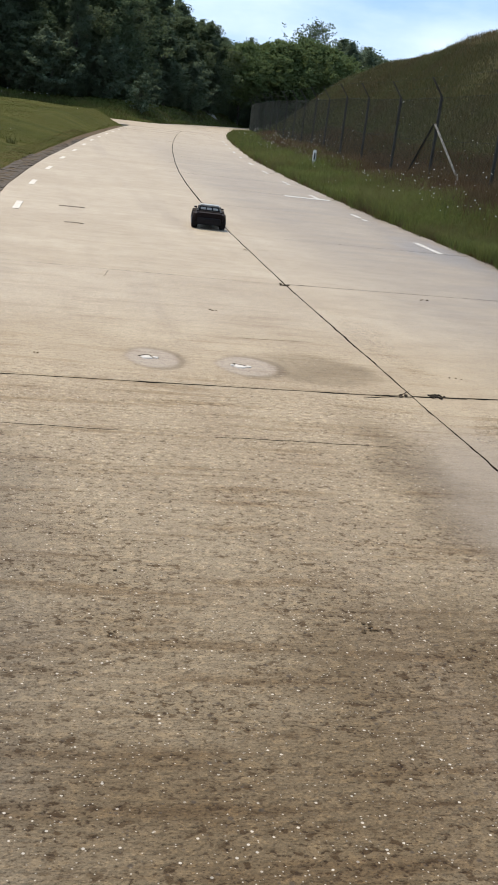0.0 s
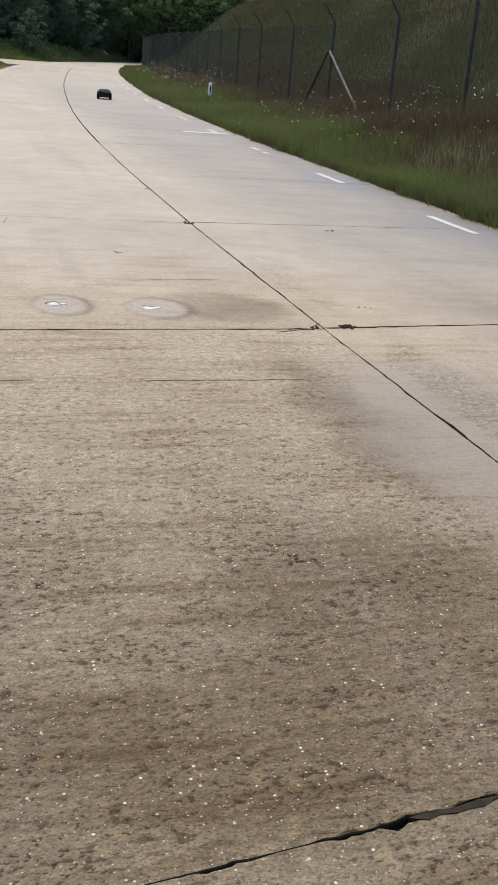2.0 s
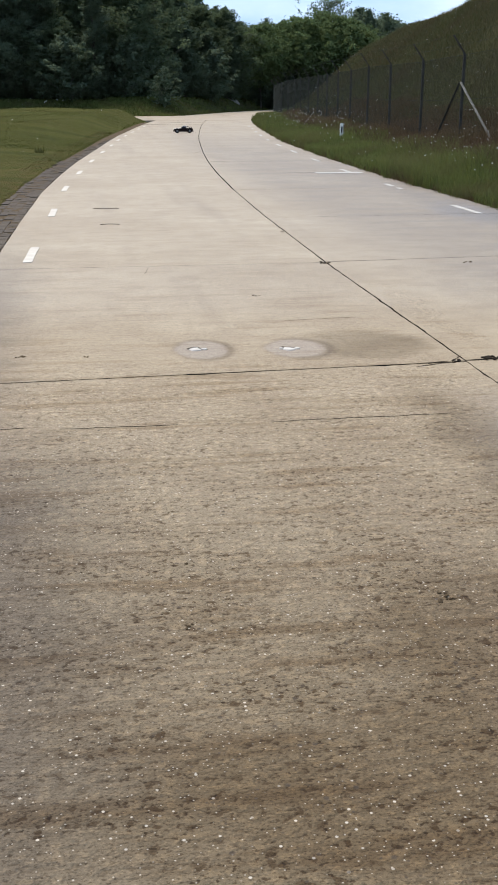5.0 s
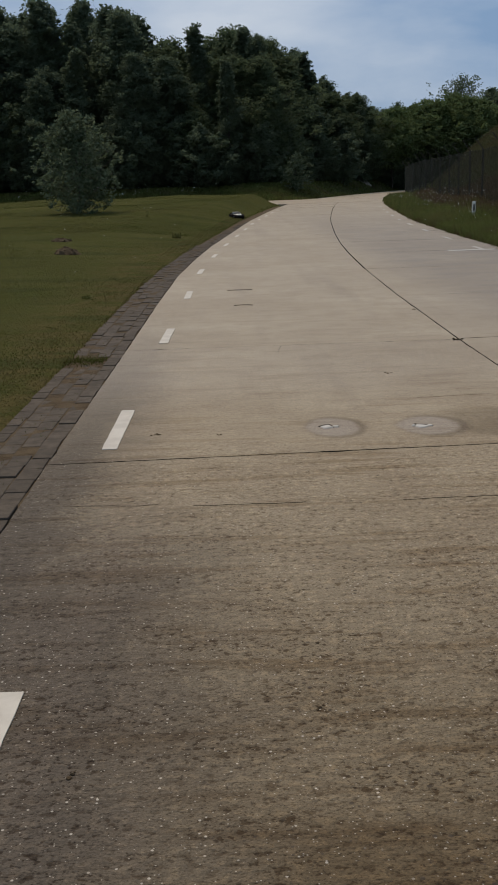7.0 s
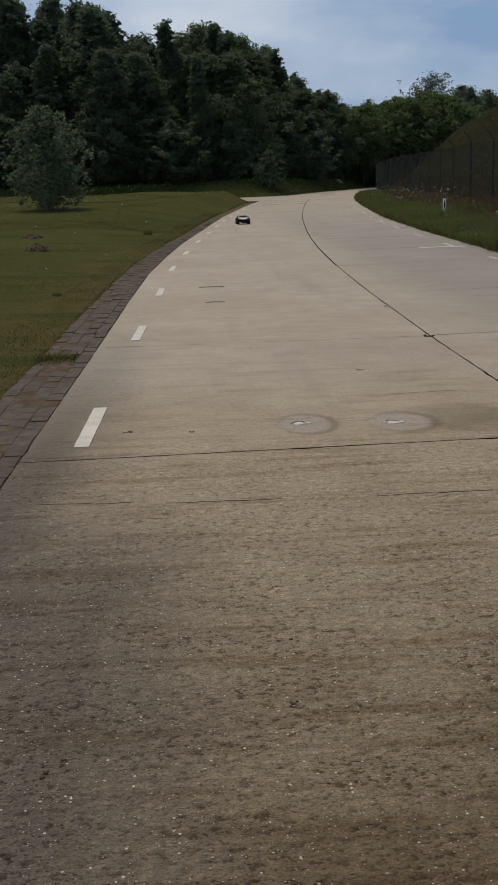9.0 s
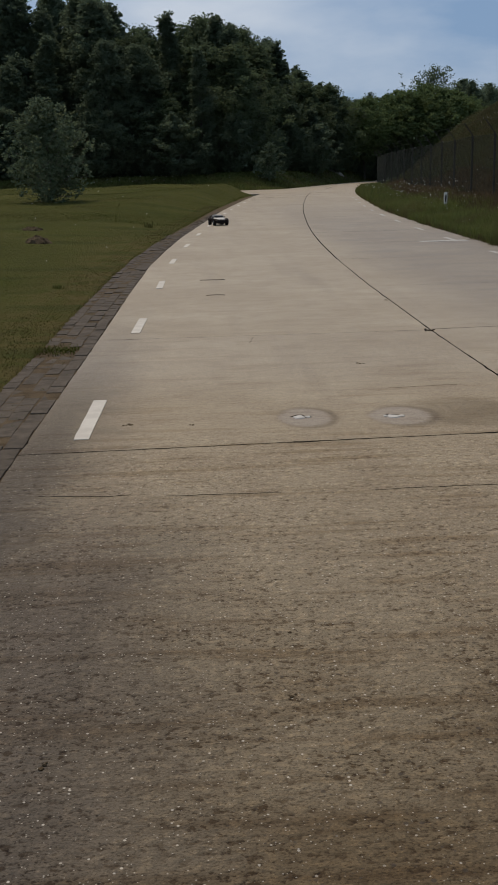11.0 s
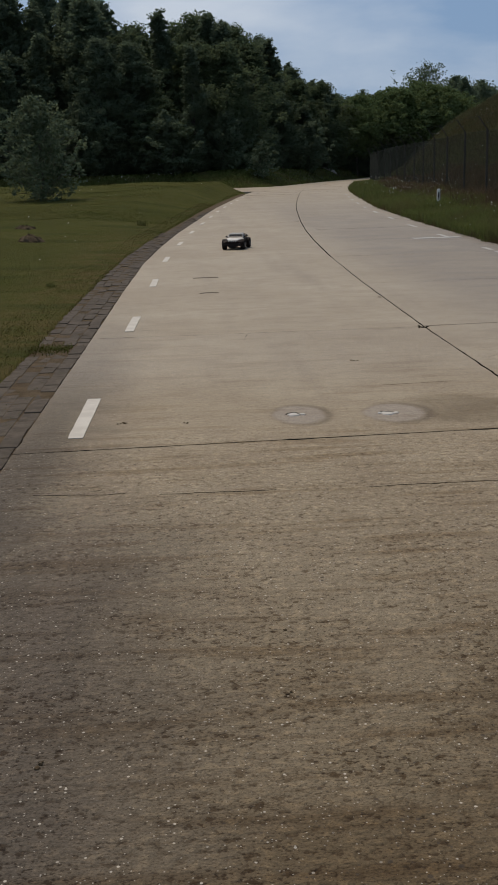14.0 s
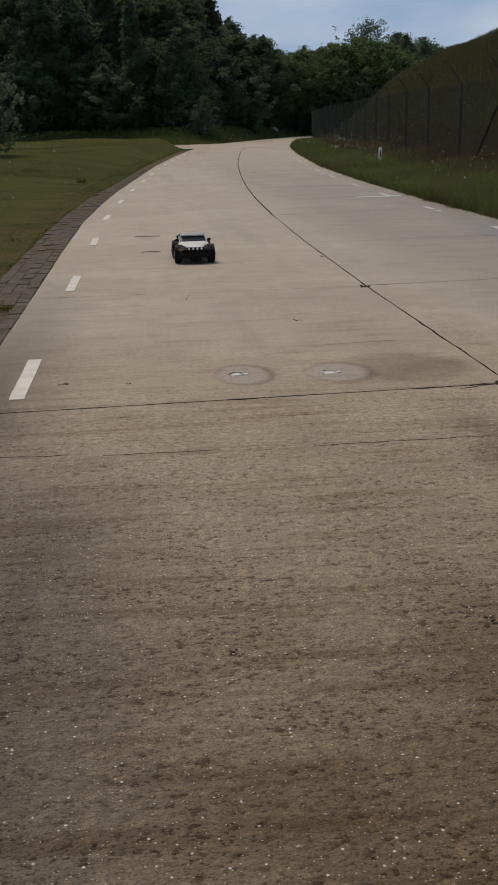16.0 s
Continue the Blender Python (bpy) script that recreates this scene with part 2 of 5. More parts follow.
def leaf_material(name, a, b, c, trans=0.25, rough=0.75, scale=0.35):
    """Leaves and blades: each its own tone, light shining through a little."""
    n = Nodes(name)
    isl = n.add("ShaderNodeNewGeometry").outputs["Random Per Island"]
    col = n.mix(n.ramp(isl, 0, 1), a, b)
    col = n.mix(n.ramp(n.noise(scale, 4, 0.6), 0.42, 0.70, 0, 0.8), col, c)
    mat = n.done(col, rough, spec=0.06)
    tr = n.add("ShaderNodeBsdfTranslucent", Color=col)
    mx = n.add("ShaderNodeMixShader")
    mx.inputs[0].default_value = trans
    n.nt.links.new(n.bsdf.outputs[0], mx.inputs[1])
    n.nt.links.new(tr.outputs[0], mx.inputs[2])
    n.nt.links.new(mx.outputs[0], n.nt.nodes["Material Output"].inputs["Surface"])
    return mat


def ground_material():
    n = Nodes("meadow_soil")
    sep = n.add("ShaderNodeSeparateXYZ", Vector=n.pos)
    big, mid, fine = n.noise(0.16, 5, 0.6), n.noise(1.3, 5, 0.65), n.noise(22, 4, 0.7)
    col = n.mix(n.ramp(big, 0.35, 0.65), (0.052, 0.054, 0.012), (0.068, 0.066, 0.017))
    col = n.mix(n.ramp(mid, 0.45, 0.72, 0, 0.65), col, (0.050, 0.060, 0.010))
    col = n.mix(n.ramp(fine, 0.5, 0.75, 0, 0.3), col, (0.110, 0.090, 0.030))
    # darker rank grass on the mound
    col = n.mix(n.ramp(sep.outputs[0], 4.9, 7.0, 0, 0.85), col, (0.054, 0.056, 0.024))
    # paler colour high on the mound
    col = n.mix(n.math("MULTIPLY", n.ramp(sep.outputs[2], 1.6, 4.4), n.ramp(n.noise(0.25, 5, 0.6), 0.34, 0.66, 0.45, 0.95)), col, (0.096, 0.086, 0.040))
    straw = n.math("MULTIPLY", n.ramp(sep.outputs[0], -2.9, -1.3), n.ramp(sep.outputs[1], 34.0, 16.0))
    straw = n.math("MULTIPLY", straw, n.math("MULTIPLY", n.ramp(sep.outputs[0], 2.0, 1.0), n.ramp(n.noise(2.2, 5, 0.65), 0.36, 0.60)))
    col = n.mix(n.math("MULTIPLY", straw, 0.8), col, (0.098, 0.074, 0.028))
    rank = n.math("MULTIPLY", n.ramp(n.noise(0.8, 4, 0.6, stretch=(0.5, 1.0, 1.0)), 0.52, 0.66), n.ramp(sep.outputs[0], 3.0, 0.0))
    col = n.mix(n.math("MULTIPLY", rank, 0.55), col, (0.030, 0.040, 0.008))
    dry = n.math("MULTIPLY", n.ramp(sep.outputs[0], 8.0, 13.0), n.ramp(n.noise(0.35, 5, 0.65), 0.36, 0.62))
    col = n.mix(n.math("MULTIPLY", dry, 0.7), col, (0.046, 0.038, 0.021))
    n.bump(n.math("ADD", mid, n.math("MULTIPLY", fine, 0.6)), 0.9, 0.08)
    return n.done(col, 0.95, spec=0.04)


CONCRETE = concrete_material()
SOIL = simple("joint_soil", (0.020, 0.016, 0.011), (0.036, 0.028, 0.020), 30, 0.98, 0.6, 0.006, spec=0.05)
GROUND = ground_material()
BRICK = simple("grey_brick", (0.066, 0.052, 0.039), (0.106, 0.085, 0.063), 14, 0.9, 0.6, 0.005, per_object=0.45, spec=0.15)
PAINT = simple("worn_white_paint", (0.43, 0.385, 0.32), (0.52, 0.475, 0.40), 8, 0.6, 0.3, 0.002, c=(0.42, 0.38, 0.32))
WORN_PAINT = simple("faded_white_paint", (0.34, 0.315, 0.275), (0.43, 0.405, 0.36), 9, 0.65, 0.3, 0.002, c=(0.33, 0.29, 0.24))
MORTAR = simple("grey_mortar", (0.255, 0.215, 0.172), (0.33, 0.285, 0.235), 12, 0.7, 0.4, 0.003)
CHALK = simple("white_stone", (0.40, 0.365, 0.315), (0.50, 0.46, 0.40), 25, 0.6, 0.4, 0.003)
DARK_POST = simple("weathered_dark_post", (0.032, 0.030, 0.026), (0.058, 0.053, 0.046), 5, 0.75, 0.2, 0.003, spec=0.15)
GALV = simple("grey_concrete_post", (0.125, 0.118, 0.100), (0.195, 0.182, 0.158), 6, 0.75, 0.3, 0.003)
WIRE = simple("dark_fence_wire", (0.013, 0.018, 0.014), (0.021, 0.027, 0.022), 20, 0.8, 0, spec=0.15)
BARK = simple("bark", (0.05, 0.042, 0.034), (0.095, 0.083, 0.07), 6, 0.9, 0.8, 0.03)
WHITE_PLASTIC = simple("white_plastic", (0.66, 0.63, 0.56), (0.74, 0.71, 0.64), 12, 0.45, 0.1, 0.001)
BLACK_PLASTIC = simple("black_plastic", (0.010, 0.008, 0.007), (0.016, 0.013, 0.012), 30, 0.7, 0.15, 0.001, spec=0.12)
TYRE = simple("dusty_rubber", (0.011, 0.010, 0.009), (0.020, 0.017, 0.015), 40, 0.9, 0.3, 0.002, spec=0.1)
SHELL_DARK = simple("black_red_shell", (0.010, 0.006, 0.005), (0.015, 0.009, 0.007), 9, 0.6, 0.05, 0.001, spec=0.08)
SHELL_WHITE = simple("white_shell", (0.46, 0.43, 0.385), (0.54, 0.51, 0.46), 9, 0.5, 0.05, 0.001, c=(0.5, 0.46, 0.41))
SHELL_GREY = simple("grey_shell", (0.24, 0.222, 0.20), (0.32, 0.30, 0.275), 9, 0.5, 0.05, 0.001, spec=0.3)
TINT = simple("smoked_window", (0.006, 0.006, 0.006), (0.010, 0.009, 0.009), 9, 0.3, 0, spec=0.3)
LENS = simple("lamp_lens", (0.62, 0.60, 0.56), (0.72, 0.70, 0.66), 30, 0.15, 0)
RIM = simple("grey_rim", (0.10, 0.10, 0.10), (0.17, 0.17, 0.17), 20, 0.4, 0, metal=0.6)
EARTH = simple("loose_earth", (0.066, 0.046, 0.026), (0.108, 0.078, 0.046), 7, 0.95, 0.9, 0.03, spec=0.08)
SAND = simple("pale_sand", (0.20, 0.185, 0.155), (0.27, 0.25, 0.215), 2, 0.9, 0.6, 0.03)
TWIG = simple("dry_twig", (0.07, 0.05, 0.035), (0.11, 0.085, 0.06), 25, 0.85, 0.4, 0.003)
LEAF_DARK = leaf_material("dark_leaves", (0.104, 0.136, 0.086), (0.122, 0.158, 0.098), (0.110, 0.142, 0.094), 0.60)
LEAF_MID = leaf_material("mid_leaves", (0.082, 0.110, 0.060), (0.106, 0.138, 0.072), (0.090, 0.114, 0.064), 0.55)
LEAF_LIGHT = leaf_material("light_leaves", (0.094, 0.130, 0.050), (0.142, 0.182, 0.074), (0.112, 0.146, 0.060), 0.36)
LEAF_PALE = leaf_material("pale_leaves", (0.082, 0.112, 0.062), (0.168, 0.200, 0.122), (0.096, 0.124, 0.072), 0.40)
LAWN = leaf_material("lawn_blades", (0.050, 0.058, 0.010), (0.064, 0.070, 0.014), (0.082, 0.066, 0.020), 0.25, scale=0.5)
VERGE = leaf_material("verge_blades", (0.064, 0.084, 0.023), (0.128, 0.146, 0.044), (0.098, 0.086, 0.038), 0.44, scale=0.7)
MOUND_TOP = leaf_material("mound_top_blades", (0.078, 0.078, 0.034), (0.108, 0.102, 0.046), (0.104, 0.078, 0.044), 0.32, scale=0.25)
DRY = leaf_material("dry_blades", (0.064, 0.049, 0.025), (0.092, 0.067, 0.036), (0.080, 0.048, 0.029), 0.26, scale=0.5)
MOUND_BLADES = leaf_material("mound_blades", (0.054, 0.060, 0.026), (0.070, 0.075, 0.033), (0.068, 0.055, 0.032), 0.34, scale=0.3)
STRAW = leaf_material("straw_blades", (0.098, 0.082, 0.030), (0.140, 0.112, 0.046), (0.072, 0.072, 0.018), 0.25, scale=1.2)
PETAL = simple("white_petals", (0.75, 0.75, 0.70), (0.82, 0.82, 0.78), 30, 0.6, 0)


# ---- shared shape helpers ----
def mesh_from(name, verts, faces, mats, index=None, smooth=False):
    me = bpy.data.meshes.new(name)
    me.from_pydata([tuple(v) for v in verts], [], [tuple(f) for f in faces])
    for m in mats:
        me.materials.append(m)
    if index is not None:
        me.polygons.foreach_set("material_index", index)
    if smooth:
        me.polygons.foreach_set("use_smooth", [True] * len(me.polygons))
    me.update()
    return me


def part(name, bm, material, parent=None, label=""):
    me = bpy.data.meshes.new(name)
    bm.to_mesh(me)
    bm.free()
    me.materials.append(material)
    ob = new(name, me)
    ob.parent = parent
    return tagged(ob, label)


def thing(name, label, category, m=Matrix(), group="", kind=""):
    ob = new(name)
    ob.empty_display_size = 0.1
    ob.matrix_basis = m
    return tagged(ob, label, category, group, kind)


def box(bm, x0, x1, y0, y1, z0, z1, bevel=0.0, m=Matrix()):
    made = bmesh.ops.create_cube(bm, size=1.0, matrix=m @ Matrix.Translation(((x0 + x1) / 2, (y0 + y1) / 2, (z0 + z1) / 2)) @ Matrix.Diagonal((x1 - x0, y1 - y0, z1 - z0, 1)))
    if bevel:
        edges = list({e for v in made["verts"] for e in v.link_edges})
        bmesh.ops.bevel(bm, geom=edges, offset=bevel, segments=2, affect="EDGES", profile=0.5)
    return bm


def rod(bm, a, b, r0, r1=None, seg=8):
    a, b = Vector(a), Vector(b)
    d = b - a
    m = Matrix.Translation((a + b) / 2) @ d.to_track_quat("Z", "Y").to_matrix().to_4x4()
    bmesh.ops.create_cone(bm, cap_ends=True, segments=seg, radius1=r0, radius2=r0 if r1 is None else r1, depth=d.length, matrix=m)
    return bm


def loft(bm, rings):
    """Closed skin over rings of equally many points."""
    loops = [[bm.verts.new(p) for p in ring] for ring in rings]
    k = len(loops[0])
    for a, b in zip(loops, loops[1:]):
        for i in range(k):
            bm.faces.new((a[i], a[(i + 1) % k], b[(i + 1) % k], b[i]))
    bm.faces.new(loops[0][::-1])
    bm.faces.new(loops[-1])
    bmesh.ops.recalc_face_normals(bm, faces=bm.faces[:])
    return bm


# ---- the lie of the land ----
CENTRE = ((-60, 1.92), (-20, 1.92), (7, 1.92), (11.4, 2.0), (15.5, 2.13), (20.3, 2.32), (27.1, 2.72), (39.0, 3.69), (48.6, 4.67), (58, 5.7), (68.4, 7.05), (80, 9.4), (92, 13.6), (101.5, 17.2), (125, 27.0), (160, 46.0))
CREST = ((-60, 6.5), (30, 6.6), (46, 6.4), (54, 5.95), (61, 5.55), (66, 5.35), (73, 4.6), (85, 3.6), (100, 2.4), (120, 1.2), (150, 0.0))


def along(rows, y):
    a = np.array(rows)
    return sum(np.interp(np.asarray(y, float) + o, a[:, 0], a[:, 1]) for o in (-3, -1.5, 0, 1.5, 3)) / 5


def centre(y):
    return along(CENTRE, y)


def step(v, a, b):
    u = np.clip((np.asarray(v, float) - a) / (b - a), 0, 1)
    return u * u * (3 - 2 * u)


def grade(y):
    """The road's height: level at first, then gently up."""
    return 0.046 * np.logaddexp(0, (np.asarray(y, float) - 19) / 4) - 0.0075 * np.maximum(0, np.asarray(y, float) - 130)


def bulge(y):
    return 0.05 * step(y, 8, 12) * (1 - step(y, 24, 34))


def edge_left(y):
    return centre(y) - 2.89 - 0.07 * step(y, 9, 20) - bulge(y) - 0.08 * step(y, 11, 19) - 0.06 * step(y, 29, 42)


def edge_right(y):
    return centre(y) + 3.22 - 0.35 * step(y, 14, 40)


def land(x, y):
    x, y = np.asarray(x, float), np.asarray(y, float)
    base = grade(y)
    el, er = edge_left(y), edge_right(y)
    d = el - 0.44 - x
    lawn = 0.85 * step(d, -0.2, 4.2 - 2.6 * np.clip((y - 25) / 28, 0, 1)) * np.clip((y - 12) / 60, 0, 1) * (1 - step(y, 63.5, 66))
    bank = 1.15 * step(y, 78.6, 85) * step(el - x, 0.3, 3.5)
    d = x - er
    verge = (0.38 + 0.34 * (1 - step(y, 15, 25))) * step(d, 0.05, 3.2)
    far = 18 + np.maximum(0, er - 8) - 4.0 * step(y, 56, 82)
    foot = er + 3.9 - 1.8 * step(y, 56, 80)
    mound = along(CREST, y) * (step(x, foot, far + 2.0) * 0.75 + 0.25 * np.clip((x - foot) / (far + 2.0 - foot), 0, 1)) * (1 - 0.9 * step(x, far + 12, far + 40))
    z = base + lawn + bank + np.where(d > 0, verge + mound, 0)
    wave = 0.05 * np.sin(x * 0.9 + 1.3 * np.sin(y * 0.31)) * np.sin(y * 0.55 + 0.8) * np.clip(np.maximum(x - er - 0.5, el - 1.0 - x) / 3, 0, 1)
    on = np.clip(np.minimum(x - el + 0.44, er - x), 0, 0.25) / 0.25
    side = step(y, 64.5, 65.5) * (1 - step(y, 78.2, 79.2)) * (x < el + 1)
    return z + wave - 0.22 * np.maximum(on, side)


# ---- ground: one sheet to the horizon ----
def spread(near, far, size):
    """Even steps over the near stretch, ever longer ones beyond."""
    inner = list(np.arange(near[0], near[1], size))
    out, s = [near[1]], size
    while out[-1] < far:
        s *= 1.35
        out.append(out[-1] + s)
    back, s = [near[0]], size
    while back[-1] > -far:
        s *= 1.35
        back.append(back[-1] - s)
    return np.array(back[:0:-1] + inner + out)


def build_ground():
    xs, ys = spread((-16, 34), 3500, 0.45), spread((0, 120), 3500, 0.6)
    xs = np.unique(np.round(np.concatenate([xs, np.arange(-2.6, 1.4, 0.1)]), 3))
    gx, gy = np.meshgrid(xs, ys)
    z = land(gx, np.clip(gy, -60, 200))
    z = np.where((gx < -45), z * 0 + land(np.full_like(gx, -45.0), np.clip(gy, -60, 200)), z)
    nx, ny = len(xs), len(ys)
    verts = np.stack([gx.ravel(), gy.ravel(), z.ravel()], 1)
    i = np.arange(nx * ny).reshape(ny, nx)
    faces = np.stack([i[:-1, :-1].ravel(), i[:-1, 1:].ravel(), i[1:, 1:].ravel(), i[1:, :-1].ravel()], 1)
    ob = new("ground", mesh_from("ground", verts, faces, [GROUND], smooth=True))
    tagged(ob, "rough grassland with a tall grassy mound", "ground", kind="structure")


build_ground()


# ---- road: concrete slabs on a dark bed ----
JOINTS = [-10.6, -6.6, -2.4, 1.62, 5.25, 9.02, 12.85, 17.3] + [17.3 + 4.0 * k for k in range(1, 18)]


def strip(name, left, right, ys, lift, material, thick=0.15, label="", kind="structure"):
    verts, faces = [], []
    for y in ys:
        z = float(grade(y)) + lift
        for x in (float(left(y)), float(right(y))):
            verts += [(x, y, z), (x, y, z - thick)]
    for k in range(len(ys) - 1):
        a, b = 4 * k, 4 * k + 4
        faces += [(a, a + 2, b + 2, b), (a + 1, b + 1, b + 3, a + 3), (a, b, b + 1, a + 1), (a + 2, a + 3, b + 3, b + 2)]
    faces += [(0, 1, 3, 2), (len(verts) - 4, len(verts) - 2, len(verts) - 1, len(verts) - 3)]
    return tagged(new(name, mesh_from(name, verts, faces, [material])), label, "road", kind=kind)


ROAD = strip("road", lambda y: edge_left(y) + 0.01, lambda y: edge_right(y) - 0.01, np.arange(-14, 88.1, 0.5), -0.022, SOIL, 0.1, "pale concrete slab road with dark cracked joints")


def ragged(a, b, rng, size, skip=0.10):
    """Points from a to b with a worn, uneven run."""
    a, b = np.array(a, float), np.array(b, float)
    length = np.linalg.norm(b - a)
    k = max(3, int(length / skip))
    n = np.array([-(b - a)[1], (b - a)[0]]) / length
    t = np.linspace(0, 1, k, endpoint=False)
    off, o = np.zeros(k), 0.0
    for i in range(k):
        o = 0.72 * o + rng.normal(0, size * 0.34)
        off[i] = o
    chips = np.where(rng.random(k) < 0.05, rng.uniform(0.5, 2.2, k) * size, 0)
    off += chips + 0.6 * np.roll(chips, 1) + 0.3 * np.roll(chips, -1)
    off[0] = 0
    return [tuple(a + (b - a) * u + n * min(max(-0.0008, o), 2.6 * size)) for u, o in zip(t, off)]


def slab(low, high, left, right, rng, fine):
    """One slab with chipped edges and a slight round along them. low, high: its two cross joints, as y at the middle joint and skew."""
    size = 0.009 if fine else 0.010
    skip = 0.04 if fine else 0.25

    def corner(side, joint, sign):
        gap = 0.0002 if joint[0] < 3 else 0.0030
        y = joint[0] + joint[1] * (float(side(joint[0])) - 1.92) + sign * gap
        return float(side(y)), y

    a, b = corner(left, low, 1), corner(right, low, 1)
    c, d = corner(right, high, -1), corner(left, high, -1)
    wide = 0.0034 if fine else 0.0095
    a, d = (a[0] + wide, a[1]), (d[0] + wide, d[1])
    b, c = (b[0] - wide, b[1]), (c[0] - wide, c[1])
    rough = [(0.75 * size, 0.015) if joint[0] < 3 else (0.6 * size if joint[0] < 14 else 0.3 * size, skip) for joint in (low, high)]
    pts = ragged(a, b, rng, *rough[0]) + ragged(b, c, rng, 0.5 * size, skip)
    pts += ragged(c, d, rng, *rough[1]) + ragged(d, a, rng, 0.5 * size, skip)
    mid = np.mean(np.array(pts), 0)
    bm = bmesh.new()
    rings = []
    tilt = rng.normal(0, 0.0006, 2)
    for inset, drop in ((0.0, -0.14), (0.0, -0.004), (0.002, -0.001), (0.006, 0.0)):
        ring = []
        for p in pts:
            d = np.array(p) - mid
            q = np.array(p) - d / np.linalg.norm(d) * inset
            ring.append(bm.verts.new((q[0], q[1], float(grade(q[1])) + drop + float(tilt @ (q - mid)))))
        rings.append(ring)
    k = len(pts)
    for deep, (a, b) in enumerate(zip(rings, rings[1:])):
        for i in range(k):
            bm.faces.new((a[i], a[(i + 1) % k], b[(i + 1) % k], b[i])).material_index = 1 if deep < 2 else 0
    top = bm.faces.new(rings[-1])
    bmesh.ops.triangulate(bm, faces=[top])
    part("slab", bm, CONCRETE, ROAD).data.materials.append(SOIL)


SKEWS = {1.62: (0.15, 0.15), 5.25: (0.05, 0.12), 9.02: (0.0, 0.09), 12.85: (0.0, 0.05)}


def build_slabs():
    rng = np.random.default_rng(4)
    for y0, y1 in zip(JOINTS, JOINTS[1:]):
        fine = -2 < y0 < 14
        s0, s1 = SKEWS.get(y0, (0.0, 0.0)), SKEWS.get(y1, (0.0, 0.0))
        slab((y0, s0[0]), (y1, s1[0]), edge_left, centre, rng, fine)
        slab((y0 + 0.03, s0[1]), (y1 + 0.03, s1[1]), centre, edge_right, rng, fine)


build_slabs()


def build_far_road():
    """The bend behind the verge, and the side road that leaves by the wood."""
    e = JOINTS[-1]
    strip("road_bend", edge_left, edge_right, np.arange(e + 0.06, 158, 2.0), 0.0, CONCRETE, 0.15, "pale concrete road bending away by the wood")
    ys = (66.0, 77.6)
    verts, faces = [], []
    xs = np.arange(-70, 9.1, 1.0)
    for x in xs:
        flare = max(0.0, (x + 1.0)) ** 2 * 0.035
        for y in (ys[0] - 0.02 * max(0, x), ys[1] + flare * 1.3):
            verts += [(x, y, float(grade(y)) + 0.004), (x, y, float(grade(y)) - 0.15)]
    for k in range(len(xs) - 1):
        a, b = 4 * k, 4 * k + 4
        faces += [(a, b, b + 2, a + 2), (a + 1, a + 3, b + 3, b + 1), (a, a + 1, b + 1, b), (a + 2, b + 2, b + 3, a + 3)]
    tagged(new("side_road", mesh_from("side_road", verts, faces, [CONCRETE])), "pale concrete side road leaving by the wood", "road", kind="structure")


build_far_road()


# ---- white dashes along both edges ----
def dash(y0, y1, off, width, side, rng, worn):
    edge = edge_left if side < 0 else edge_right
    k = 9
    verts, faces = [], []
    for y in np.linspace(y0, y1, k):
        x = float(edge(y)) - side * off + (float(bulge(y)) if side < 0 else 0)
        z = float(grade(y)) + 0.004
        j = rng.normal(0, 0.005 if worn else 0.001, 2)
        verts += [(x - width / 2 + j[0], y, z), (x + width / 2 + j[1], y, z), (x - width / 2 + j[0], y, z - 0.004), (x + width / 2 + j[1], y, z - 0.004)]
    for i in range(k - 1):
        if worn and rng.random() < 0.10:
            continue
        a, b = 4 * i, 4 * i + 4
        faces += [(a, a + 1, b + 1, b), (a, b, b + 2, a + 2), (a + 1, a + 3, b + 3, b + 1)]
        faces += [(a, a + 2, a + 3, a + 1), (b, b + 1, b + 3, b + 2)]
    ob = new("road_marking", mesh_from("road_marking", verts, faces, [WORN_PAINT if worn else PAINT]))
    tagged(ob, "worn white painted dash on the concrete road" if worn else "white painted edge dash on the concrete road", "road marking", "edge dashes")


def build_dashes():
    rng = np.random.default_rng(8)
    for k in range(-2, 13):
        last = 0.21 if k == -1 else 0.0
        dash(5.38 + 4 * k + last, 6.40 + 4 * k + last, 0.288 + 0.18 * last, 0.082, -1, rng, False)
    for k in range(-2, 12):
        dash(9.0 + 4 * k, 10.15 + 4 * k, 0.465, 0.085, 1, rng, True)
    bm = bmesh.new()
    box(bm, 4.35, 5.30, 20.95, 21.25, 0.03, 0.052, 0.004)
    part("road_marking", bm, WORN_PAINT)
    tagged(scene.collection.objects[-1], "broad worn white cross bar on the concrete road", "road marking")


build_dashes()


